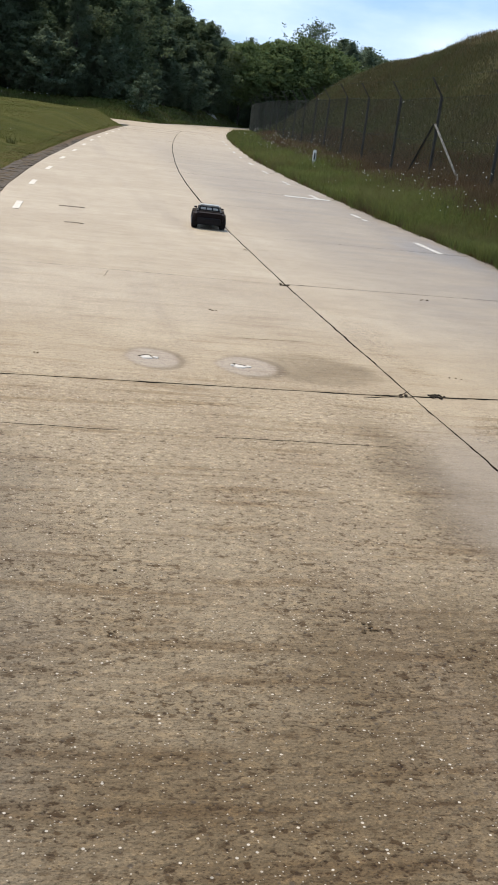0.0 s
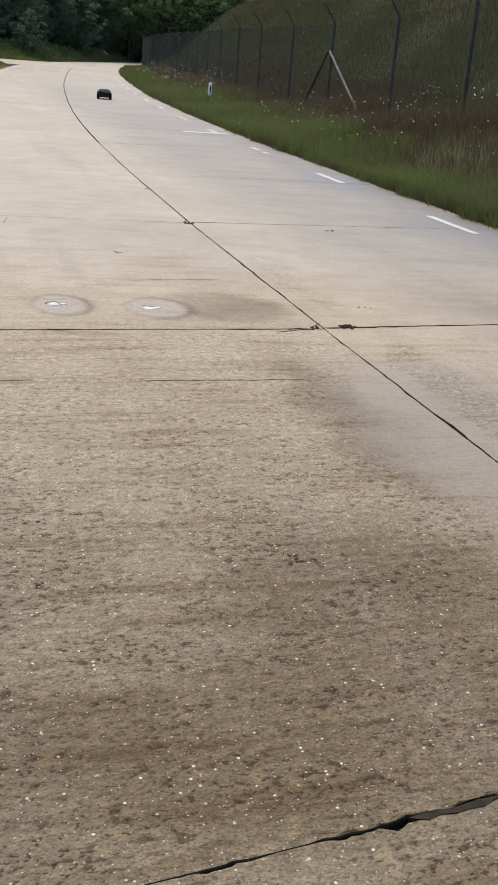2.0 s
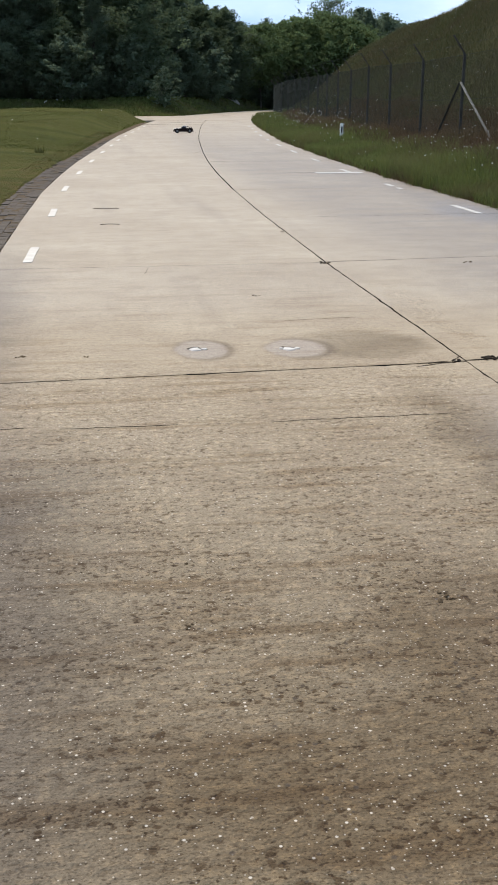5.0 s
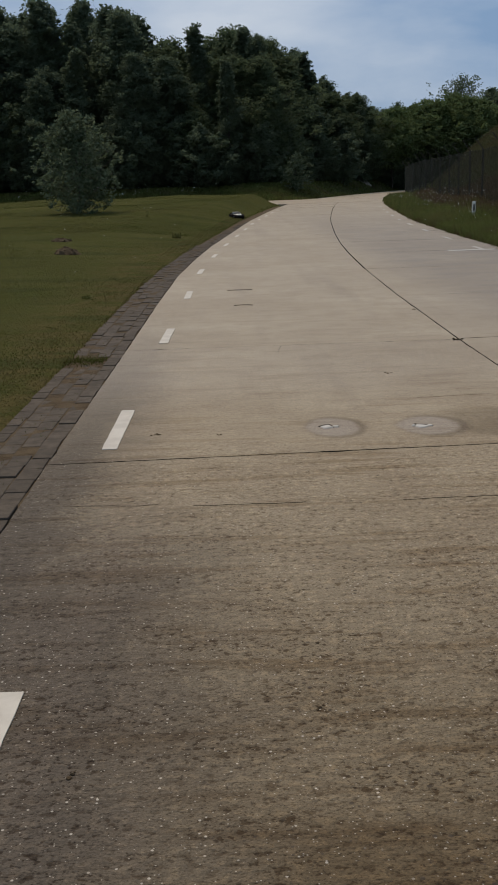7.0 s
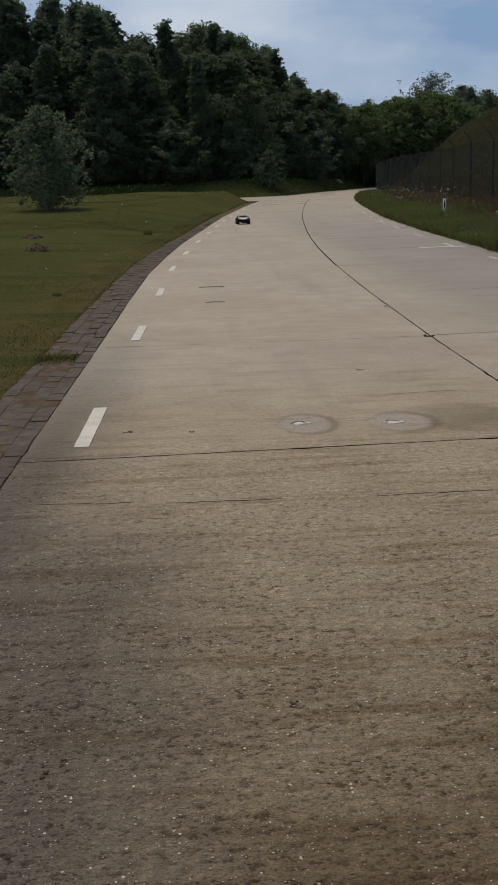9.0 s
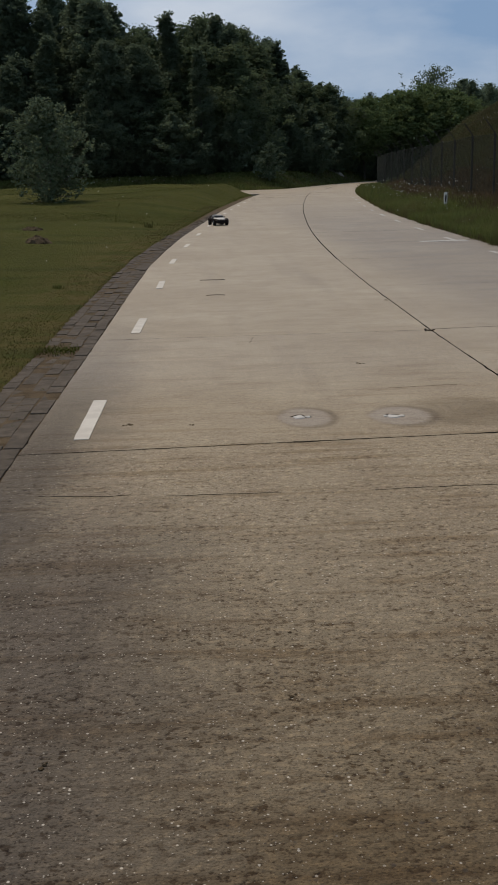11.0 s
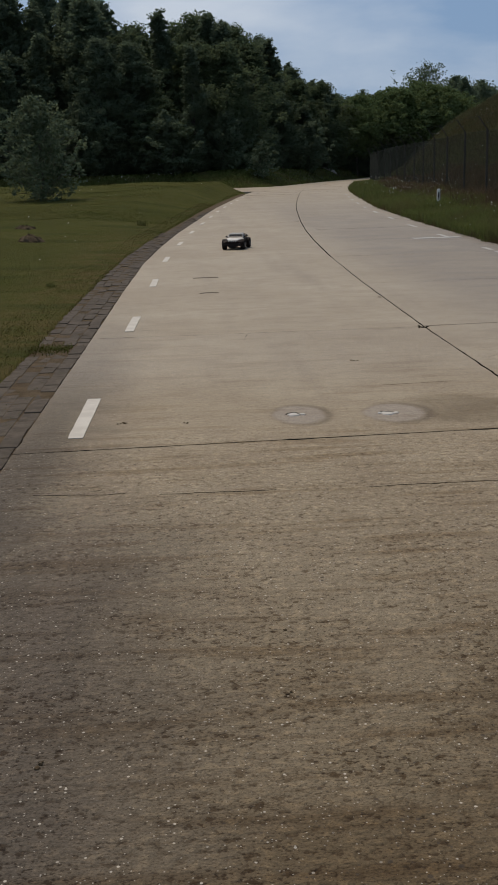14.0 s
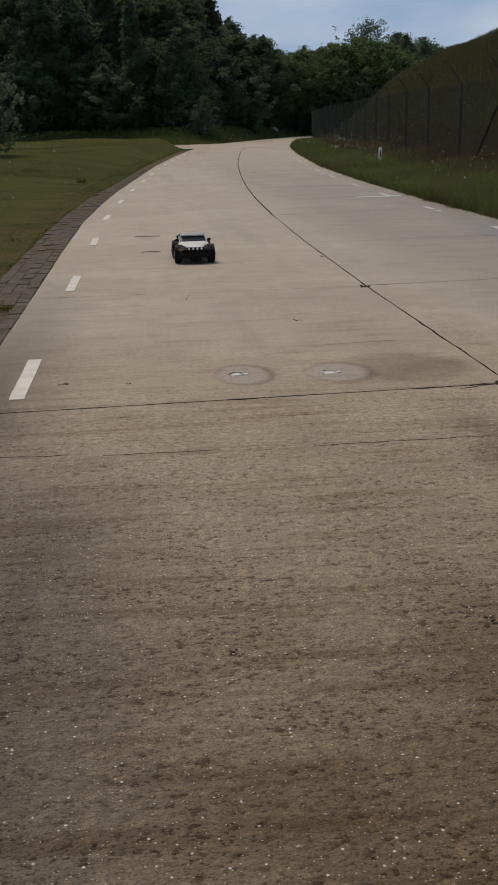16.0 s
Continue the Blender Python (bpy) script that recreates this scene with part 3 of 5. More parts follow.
# ---- brick gutter strip along the lawn ----
def build_bricks():
    rng = np.random.default_rng(12)
    kerb = strip("brick_strip", lambda y: edge_left(y) - 0.50 + 0.12 * step(y, 9, 16), lambda y: edge_left(y) - 0.004, np.arange(-4, 62.1, 0.5), -0.019, EARTH, 0.1, "sunken strip of worn grey bricks along the lawn")
    tagged(kerb, category="brick paving")
    bm = bmesh.new()
    box(bm, -0.0512, 0.0512, -0.1028, 0.1028, -0.07, 0.0, 0.005)
    me = bpy.data.meshes.new("brick")
    bm.to_mesh(me)
    bm.free()
    me.materials.append(BRICK)
    pool = []
    for col in range(5):
        y = -1.2 + 0.07 * (col % 3)
        while y < (40, 38, 34, 26, 9.5)[col]:
            y += 0.213
            if 8.35 < y < 8.85 and col > 0 or y > 22 and col >= 2 and rng.random() < (y - 22) / 26 or col == 4 and rng.random() < 0.35:
                continue
            x = float(edge_left(y)) - 0.060 - 0.110 * col + rng.normal(0, 0.0035)
            pool.append((x, y, float(grade(y)) - 0.012 + rng.normal(0, 0.0035) - 0.005 * math.sin(col * 0.8), rng.normal(0, 0.8, 3)))
    pool.sort(key=lambda p: abs(p[1] - 9.3))
    for x, y, z, r in pool[:300]:
        b = new("brick", me)
        b.parent = kerb
        b.matrix_basis = pose(x, y, z, r[0], r[1] * 1.3, r[2])
    src = np.array([v.co for v in me.vertices])
    faces0 = [tuple(p.vertices) for p in me.polygons]
    verts, faces = [], []
    for x, y, z, r in pool[300:]:
        m = np.array(pose(x, y, z, r[0], r[1], r[2]))
        k = len(verts)
        verts += [tuple(v) for v in src @ m[:3, :3].T + m[:3, 3]]
        faces += [tuple(i + k for i in f) for f in faces0]
    rest = new("brick_course", mesh_from("brick_course", verts, faces, [BRICK]))
    rest.parent = kerb
    tagged(rest, kind="stuff")


# ---- fence ----
POST_Y = [10.2, 13.9, 17.6, 21.3, 24.9, 28.6, 32.5, 36.1, 39.8, 43.3, 47.0, 50.8, 54.5, 58.2, 61.9, 65.6, 69.3, 73.0, 76.7, 80.4, 84.1]


def fence_at(y):
    x = float(edge_right(y)) + float(np.interp(y, (21.3, 24.9, 50.8, 57, 65, 80, 90), (3.17, 2.9, 2.7, 2.5, 2.2, 0.8, 0.6)))
    return x, float(land(x, y))


def build_fence():
    fence = thing("fence", "tall dark chain-link fence with cranked posts on the verge", "fence", kind="")
    rng = np.random.default_rng(31)
    tops = []
    for y in POST_Y:
        x, z = fence_at(y)
        lean = rng.normal(0, 0.012, 2)
        bend = Vector((x + lean[0], y + lean[1], z + 2.02))
        tip = bend + Vector((-0.30, -0.03, 0.40))
        bm = bmesh.new()
        w = 0.029
        loft(bm, [[(p.x + sx * w * s, p.y + sy * w * s, p.z + (0.02 * -sx if k == 1 else 0)) for sx, sy in ((-1, -1), (1, -1), (1, 1), (-1, 1))] for k, (p, s) in enumerate(
            ((Vector((x, y, z - 0.3)), 1.0), (bend, 1.0), (tip, 0.62)))])
        part("fence_post", bm, DARK_POST, fence)
        tops.append((Vector((x, y, z)), bend, tip))
    for a, b in zip(tops, tops[1:]):
        bm = bmesh.new()
        for h in (0.06, 1.0, 1.98):
            rod(bm, a[0] + Vector((-0.06, 0, h)), b[0] + Vector((-0.06, 0, h)), 0.004, seg=4)
        part("tension_wire", bm, WIRE, fence)
        bm = bmesh.new()
        for u in (0.45, 0.97):
            rod(bm, a[1].lerp(a[2], u), b[1].lerp(b[2], u), 0.0028, seg=4)
        part("barbed_wire", bm, WIRE, fence)
        # woven mesh: two sets of slanting wires
        p, q = a[0] + Vector((-0.065, 0, 0.05)), b[0] + Vector((-0.065, 0, 0.05))
        length, high, cell = (q - p).length, 1.93, 0.075
        t = (q - p).normalized()
        n = Vector((-t.y, t.x, 0))
        verts, faces = [], []
        for sgn in (1, -1):
            k = -int(high / cell) - 1
            while k * cell < length + high:
                s0 = k * cell
                s1 = s0 + high if sgn > 0 else s0 - high
                lo, hi = 0.0, 1.0
                for lim, up in ((0.0, False), (length, True)):
                    d = s1 - s0
                    u = (lim - s0) / d
                    if (d > 0) == up:
                        hi = min(hi, u)
                    else:
                        lo = max(lo, u)
                if hi > lo + 0.01:
                    i = len(verts)
                    e0 = p + t * (s0 + (s1 - s0) * lo) + Vector((0, 0, high * lo))
                    e1 = p + t * (s0 + (s1 - s0) * hi) + Vector((0, 0, high * hi))
                    side = t * 0.0014
                    verts += [e0 - side, e0 + side, e0 + n * 0.003, e1 - side, e1 + side, e1 + n * 0.003]
                    faces += [(i, i + 1, i + 4, i + 3), (i + 1, i + 2, i + 5, i + 4), (i + 2, i, i + 3, i + 5)]
                k += 1
        ob = new("wire_mesh", mesh_from("wire_mesh", verts, faces, [WIRE]))
        ob.parent = fence
    # raking struts on the straining post
    y = POST_Y[4]
    x, z = fence_at(y)
    for dx, dy, r, mat in ((0.06, -2.35, 0.030, GALV), (-0.05, 1.9, 0.028, DARK_POST)):
        bm = bmesh.new()
        foot = Vector((x + dx, y + dy, float(land(x + dx, y + dy)) - 0.1))
        top = Vector((x - 0.05, y + 0.05 * (1 if dy > 0 else -1), z + 1.38))
        rod(bm, foot, top, r, r, 4)
        part("strut", bm, mat, fence, "pale grey raking strut" if dy < 0 else "")


build_fence()


# ---- marker post in the verge ----
def build_marker():
    x, y = 7.35, 32.0
    m = thing("marker_post", "white roadside marker post with a black band in tall grass", "marker post", pose(x, y, float(land(x, y)) - 0.08, 0, 0, -8))
    bm = bmesh.new()
    loft(bm, [[(sx * 0.048 * s, sy * 0.036 * s, h) for sx, sy in ((-1, -1), (-0.4, -1.4), (0.4, -1.4), (1, -1), (1, 1), (-1, 1))] for h, s in ((-0.2, 1.0), (0.60, 1.0), (0.64, 0.75))])
    part("post", bm, WHITE_PLASTIC, m)
    bm = bmesh.new()
    box(bm, -0.022, 0.022, -0.060, -0.046, 0.36, 0.55, 0.004)
    part("reflector", bm, BLACK_PLASTIC, m, "black reflector panel")


build_marker()


# ---- trees ----
def leaf_cloud(rng, spots, radius, count, size, flat=0.75):
    """Small bent leaves round many spots, denser on the outside of each clump."""
    spots, radius = np.array(spots), np.array(radius)
    pick = rng.integers(0, len(spots), count)
    d = rng.normal(0, 1, (count, 3))
    d /= np.linalg.norm(d, axis=1)[:, None]
    r = radius[pick] * rng.random(count) ** 0.45
    p = spots[pick] + d * r[:, None] * np.array([1, 1, flat])
    a = rng.normal(0, 1, (count, 3))
    a[:, 2] *= 0.55
    a /= np.linalg.norm(a, axis=1)[:, None]
    b = np.cross(a, rng.normal(0, 1, (count, 3)))
    b /= np.linalg.norm(b, axis=1)[:, None]
    s = size * rng.uniform(0.55, 1.35, count)
    n = np.cross(a, b)
    a, b, n = a * s[:, None], b * s[:, None] * 0.55, n * s[:, None] * 0.22
    v = np.stack([p - a, p - b * 0.9 + n, p + a * 0.35 - b * 0.75 + n, p + a, p + b * 0.9 + n, p - a * 0.3 + b + n], 1).reshape(-1, 3)
    i = np.arange(count)[:, None] * 6
    f = np.concatenate([i + np.array([[0, 1, 2, 3]]), i + np.array([[0, 3, 4, 5]])], 0)
    return v, f


def tree(name, seed, height, spread_, leaf, label, leaves=5200, size=0.17, low=0.14, clumps=60, trunk=0.13, category="tree", belly=0.42, airy=1.0):
    """A tapered, slightly crooked trunk with limbs, and an uneven crown of leaf clumps with gaps. belly: how high the crown is widest."""
    rng = np.random.default_rng(seed)
    root = thing(name, label, category)
    bm = bmesh.new()
    path = [Vector((0, 0, -0.3))]
    for k in range(1, 8):
        path.append(Vector((rng.normal(0, 0.06) * k * 0.5, rng.normal(0, 0.06) * k * 0.5, height * 0.92 * k / 7)))
    for k, (a, b) in enumerate(zip(path, path[1:])):
        rod(bm, a, b, trunk * (1 - k / 8.2) * height / 10, trunk * (1 - (k + 1) / 8.2) * height / 10, 7)
    spots, radius = [], []
    lobes = rng.uniform(0.6, 1.25, 11)
    for k in range(clumps):
        u = low + (1 - low) * ((k + rng.random()) / clumps) ** 0.9
        v = (u - low) / (1 - low)
        ang = k * 2.399 + rng.normal(0, 0.5)
        w = v / belly * 0.5 if v < belly else 0.5 + (v - belly) / (1 - belly) * 0.5
        wide = spread_ * max(0.10, math.sin(math.pi * (0.14 + 0.84 * w))) ** 0.9 * lobes[int(ang / math.tau * 5 + v * 6) % 11] * rng.uniform(0.6, 1.15)
        base = path[min(6, int(u * 7))]
        out = Vector((math.cos(ang) * wide, math.sin(ang) * wide, wide * rng.uniform(-0.05, 0.45)))
        start = Vector((base.x, base.y, max(0.2, height * u - wide * 0.5)))
        end = Vector((base.x, base.y, min(height, height * u))) + out * 0.92
        if k % 2 == 0:
            rod(bm, start, end, 0.030 * height / 10, 0.007, 5)
        for f, r in ((0.3, 0.26), (0.55, 0.24), (0.78, 0.19), (0.95, 0.14), (1.08, 0.08)):
            spots.append(start.lerp(end, f) + Vector(rng.normal(0, 0.08, 3)) * spread_)
            radius.append(rng.uniform(0.7, 1.25) * r * spread_ * (airy if v < 0.6 else 0.8))
    for k in range(7):
        ang, far = rng.uniform(0, math.tau), (rng.uniform(0.05, 0.40) if k else 0.0) * spread_
        peak = rng.uniform(0.93, 1.02) if k else 1.03
        for j in range(9):
            spots.append(Vector((path[-1].x + math.cos(ang) * far, path[-1].y + math.sin(ang) * far, height * (0.70 + (peak - 0.70) * j / 8) - far * 0.7)))
            radius.append(spread_ * (0.20 - 0.021 * j) * min(1.0, airy))
    part("trunk", bm, BARK, root)
    loose = rng.random(len(radius)) < 0.35
    v, f = leaf_cloud(rng, spots, np.where(loose, 1.25, 1.0) * np.array(radius), leaves, size)
    c = new("crown", mesh_from("crown", v, f, [leaf]))
    c.parent = root
    return root


def put(master, x, y, turn, scale, sink=0.0):
    ob = copy_thing(master, Matrix())
    ob.matrix_basis = pose(x, y, float(land(x, y)) - sink, 0, 0, turn) @ Matrix.Diagonal((*scale, 1))
    return ob


def build_wood():
    rng = np.random.default_rng(77)
    kinds = [
        tree("forest_tree", 1, 13.0, 3.5, LEAF_DARK, "tall dark green broadleaf tree at the wood's edge", 40000, 0.105, 0.02, 130, belly=0.36, airy=1.45),
        tree("forest_tree", 2, 12.5, 2.2, LEAF_DARK, "tall slender dark green tree in the wood", 34000, 0.098, 0.05, 120, belly=0.30, airy=1.5),
        tree("forest_tree", 3, 12.0, 3.8, LEAF_MID, "dark green leafy tree at the wood's edge", 40000, 0.105, 0.02, 130, belly=0.42, airy=1.4),
        tree("forest_tree", 4, 13.5, 1.9, LEAF_DARK, "narrow dark tree with a thin pointed top", 28000, 0.098, 0.03, 120, belly=0.22, airy=1.5),
    ]
    shrub = tree("understorey_shrub", 9, 3.4, 1.6, LEAF_DARK, "low dense green shrub under the wood's edge", 8000, 0.085, 0.02, 45, 0.10, "shrub")
    first = [True] * 5

    def place(k, x, y, h):
        master = kinds[k]
        s = h / 12.8
        turn = rng.uniform(0, 360)
        wide = s ** 0.5 * rng.uniform(0.95, 1.2)
        if first[k]:
            first[k] = False
            master.matrix_basis = pose(x, y, float(land(x, y)), 0, 0, turn) @ Matrix.Diagonal((wide, wide, s, 1))
            tagged(master, group="trees of the wood")
        else:
            put(master, x, y, turn, (wide, wide, s))

    def top(az):
        """Height of the tree line over the way it is seen in, in degrees."""
        return np.interp(az, (-14, -9, -4, -1.2, 0.0, 1.4, 3.0, 4.2, 5.2, 6.3, 7.2, 8.2, 10), (8.75, 8.8, 8.85, 7.9, 8.15, 8.45, 7.8, 6.6, 6.0, 5.2, 4.6, 3.9, 3.8))

    for row, (y0, gap) in enumerate(((86.5, 2.3), (90.0, 2.4), (94.0, 2.8), (99.0, 3.2), (105.0, 4.0))):
        x = -26.0 - 2 * row
        while x < 13.5 + row * 2:
            y = y0 + rng.uniform(-1.2, 1.2) + max(0, x - 1) * 1.5
            az = math.degrees(math.atan2(x, y))
            h = math.tan(radians(float(top(az)))) * math.hypot(x, y) + 1.3 - float(land(x, y))
            h *= rng.uniform(0.84, 1.06) if row else rng.uniform(0.45, 0.85)
            place(int(rng.integers(0, 4)), x, y, h)
            x += gap * rng.uniform(0.75, 1.25)
    x = -24.0
    while x < 11:
        y = 84.3 + rng.uniform(-0.6, 0.8) + max(0, x - 1) * 1.55
        s = rng.uniform(0.7, 1.5)
        if first[4]:
            first[4] = False
            shrub.matrix_basis = pose(x, y, float(land(x, y)))
            tagged(shrub, group="shrubs of the wood")
        else:
            put(shrub, x, y, rng.uniform(0, 360), (s * 1.1, s * 1.1, s))
        x += rng.uniform(1.3, 2.4)


def build_far_trees():
    rng = np.random.default_rng(55)
    light = tree("roadside_tree", 21, 9.0, 4.6, LEAF_LIGHT, "broad bright green tree over the bend", 20000, 0.15, 0.38, 130, belly=0.5)
    dark = tree("background_tree", 22, 12.0, 4.2, LEAF_DARK, "dark tree standing behind the bend", 14000, 0.17, 0.05, 100)
    airy = tree("airy_tree", 23, 12.0, 4.4, LEAF_DARK, "tall airy tree with thin upper branches", 9000, 0.11, 0.25, 120, belly=0.62, airy=0.5)
    spots = ((8.7, 112, 3.7), (9.8, 116, 3.8), (10.9, 115, 3.9), (11.9, 117, 4.2), (12.9, 116, 4.0), (13.8, 119, 3.6))
    for k, (az, d, e) in enumerate(spots):
        x, y = d * math.sin(radians(az)), d * math.cos(radians(az))
        s = (math.tan(radians(e)) * d + 1.3 - float(land(x, y))) / 9.0
        if k == 0:
            light.matrix_basis = pose(x, y, float(land(x, y))) @ Matrix.Diagonal((s, s, s, 1))
            tagged(light, group="bright trees at the bend")
        else:
            put(light, x, y, rng.uniform(0, 360), (s * 1.05, s * 1.05, s))
    az, k = 7.6, 0
    while az < 20:
        d = 150 + rng.uniform(-8, 8)
        e = rng.uniform(3.5, 4.2) + (0.4 if 13.5 < az < 15 else 0)
        x, y = d * math.sin(radians(az)), d * math.cos(radians(az))
        s = (math.tan(radians(e)) * d + 1.3 - float(land(x, y))) / 12.0
        if k == 0:
            dark.matrix_basis = pose(x, y, float(land(x, y))) @ Matrix.Diagonal((s, s, s, 1))
            tagged(dark, group="trees behind the bend")
        else:
            put(dark, x, y, rng.uniform(0, 360), (s, s, s))
        k += 1
        az += rng.uniform(0.45, 0.8)
    for az, e, d in ((14.1, 4.5, 134), (13.75, 4.0, 138), (14.6, 4.05, 137), (15.1, 4.2, 136), (9.0, 4.15, 140), (10.45, 4.25, 141)):
        x, y = d * math.sin(radians(az)), d * math.cos(radians(az))
        s = (math.tan(radians(e)) * d + 1.3 - float(land(x, y))) / 12.0
        put(dark, x, y, rng.uniform(0, 360), (s * 0.55, s * 0.55, s))
    # dark undergrowth in the shade of the bright trees
    bush = tree("understorey_shrub", 10, 3.4, 1.8, LEAF_DARK, "dense dark shrub under the trees at the bend", 7000, 0.10, 0.0, 45, 0.10, "shrub", airy=1.2)
    for k, az in enumerate(np.arange(7.9, 17.5, 0.62)):
        d = 113 + rng.uniform(-1.0, 1.0) + 0.9 * max(0, az - 9)
        x, y = d * math.sin(radians(az)), d * math.cos(radians(az))
        if k == 0:
            bush.matrix_basis = pose(x, y, float(land(x, y)), 0, 0, 20) @ Matrix.Diagonal((1.1, 1.1, 1.2, 1))
            tagged(bush, group="shrubs at the bend")
        else:
            w = rng.uniform(1.0, 1.35)
            put(bush, x, y, rng.uniform(0, 360), (w, w, rng.uniform(1.0, 1.4)), 0.2)
    d, az = 140, 12.2
    x, y = d * math.sin(radians(az)), d * math.cos(radians(az))
    s = (math.tan(radians(5.25)) * d + 1.3 - float(land(x, y))) / 12.0
    airy.matrix_basis = pose(x, y, float(land(x, y))) @ Matrix.Diagonal((s, s, s, 1))


def build_sapling():
    x, y = -6.0, 43.5
    t = tree("sapling", 41, 3.7, 2.0, LEAF_PALE, "young bushy tree with pale green leaves on the lawn", 6800, 0.078, 0.03, 110, 0.12, airy=0.85)
    t.matrix_basis = pose(x, y, float(land(x, y)))
    u = tree("pale_shrub", 42, 2.6, 1.3, LEAF_PALE, "pale grey-green shrub before the dark wood", 2200, 0.11, 0.05, 40, 0.12, "shrub")
    az, d = 3.6, 83.5
    u.matrix_basis = pose(d * math.sin(radians(az)), d * math.cos(radians(az)), float(land(d * math.sin(radians(az)), d * math.cos(radians(az)))))


build_wood()
build_far_trees()
build_sapling()


# ---- grass, flowers and weeds ----
def blades(rng, x, y, z, h, w, lean=0.35):
    """One bent, tapering blade a point: base, knee and tip."""
    n = len(x)
    a = rng.uniform(0, 2 * np.pi, n)
    dx, dy = np.cos(a), np.sin(a)
    b = a + np.pi / 2 + rng.normal(0, 0.5, n)
    s = lean * h * rng.uniform(0.3, 1.4, n)
    bx, by = np.cos(b) * s, np.sin(b) * s
    v = np.empty((n, 5, 3))
    v[:, 0] = np.stack([x - dx * w, y - dy * w, z - 0.02], 1)
    v[:, 1] = np.stack([x + dx * w, y + dy * w, z - 0.02], 1)
    v[:, 2] = np.stack([x + dx * w * 0.75 + bx * 0.3, y + dy * w * 0.75 + by * 0.3, z + h * 0.6], 1)
    v[:, 3] = np.stack([x - dx * w * 0.75 + bx * 0.3, y - dy * w * 0.75 + by * 0.3, z + h * 0.6], 1)
    v[:, 4] = np.stack([x + bx, y + by, z + h], 1)
    i = np.arange(n)[:, None] * 5
    quads = i + np.array([[0, 1, 2, 3]])
    tris = i + np.array([[3, 2, 4]])
    return v.reshape(-1, 3), [tuple(q) for q in quads] + [tuple(t) for t in tris]


def patchy(x, y, size):
    """Uneven cover, 0 to 1."""
    return 0.5 + 0.25 * (np.sin(x / size + 2 * np.sin(y / size * 0.7)) + np.sin(y / size * 1.3 + 1.7 * np.sin(x / size * 0.8 + 1)))


def sow(name, label, mat, seed, count, region, height, width, lean=0.35, cover=1.0, lump=0.6):
    """Blades scattered between two edges; region: y range, left edge and right edge as functions of y, power of the pull to the near end."""
    rng = np.random.default_rng(seed)
    (y0, y1), left, right, pull = region
    y = y0 + (y1 - y0) * rng.random(count) ** pull
    u = rng.random(count)
    l, r = left(y), right(y)
    x = l + (r - l) * u
    keep = rng.random(count) < (1 - cover) + cover * patchy(x, y, lump)
    x, y, u = x[keep], y[keep], u[keep]
    n = len(x)
    far = np.clip(np.hypot(x, y) / 18, 1, 5)
    tall = 0.45 + 0.9 * patchy(x + 5, y, 1.7)
    h = rng.uniform(*height, n) * tall * np.clip(np.minimum(u, 1 - u) * 30 + 0.45, 0, 1)
    v, f = blades(rng, x, y, land(x, y), h, width * far * rng.uniform(0.6, 1.3, n), lean)
    ob = new(name, mesh_from(name, v, f, [mat]))
    tagged(ob, label, "grass", kind="stuff")


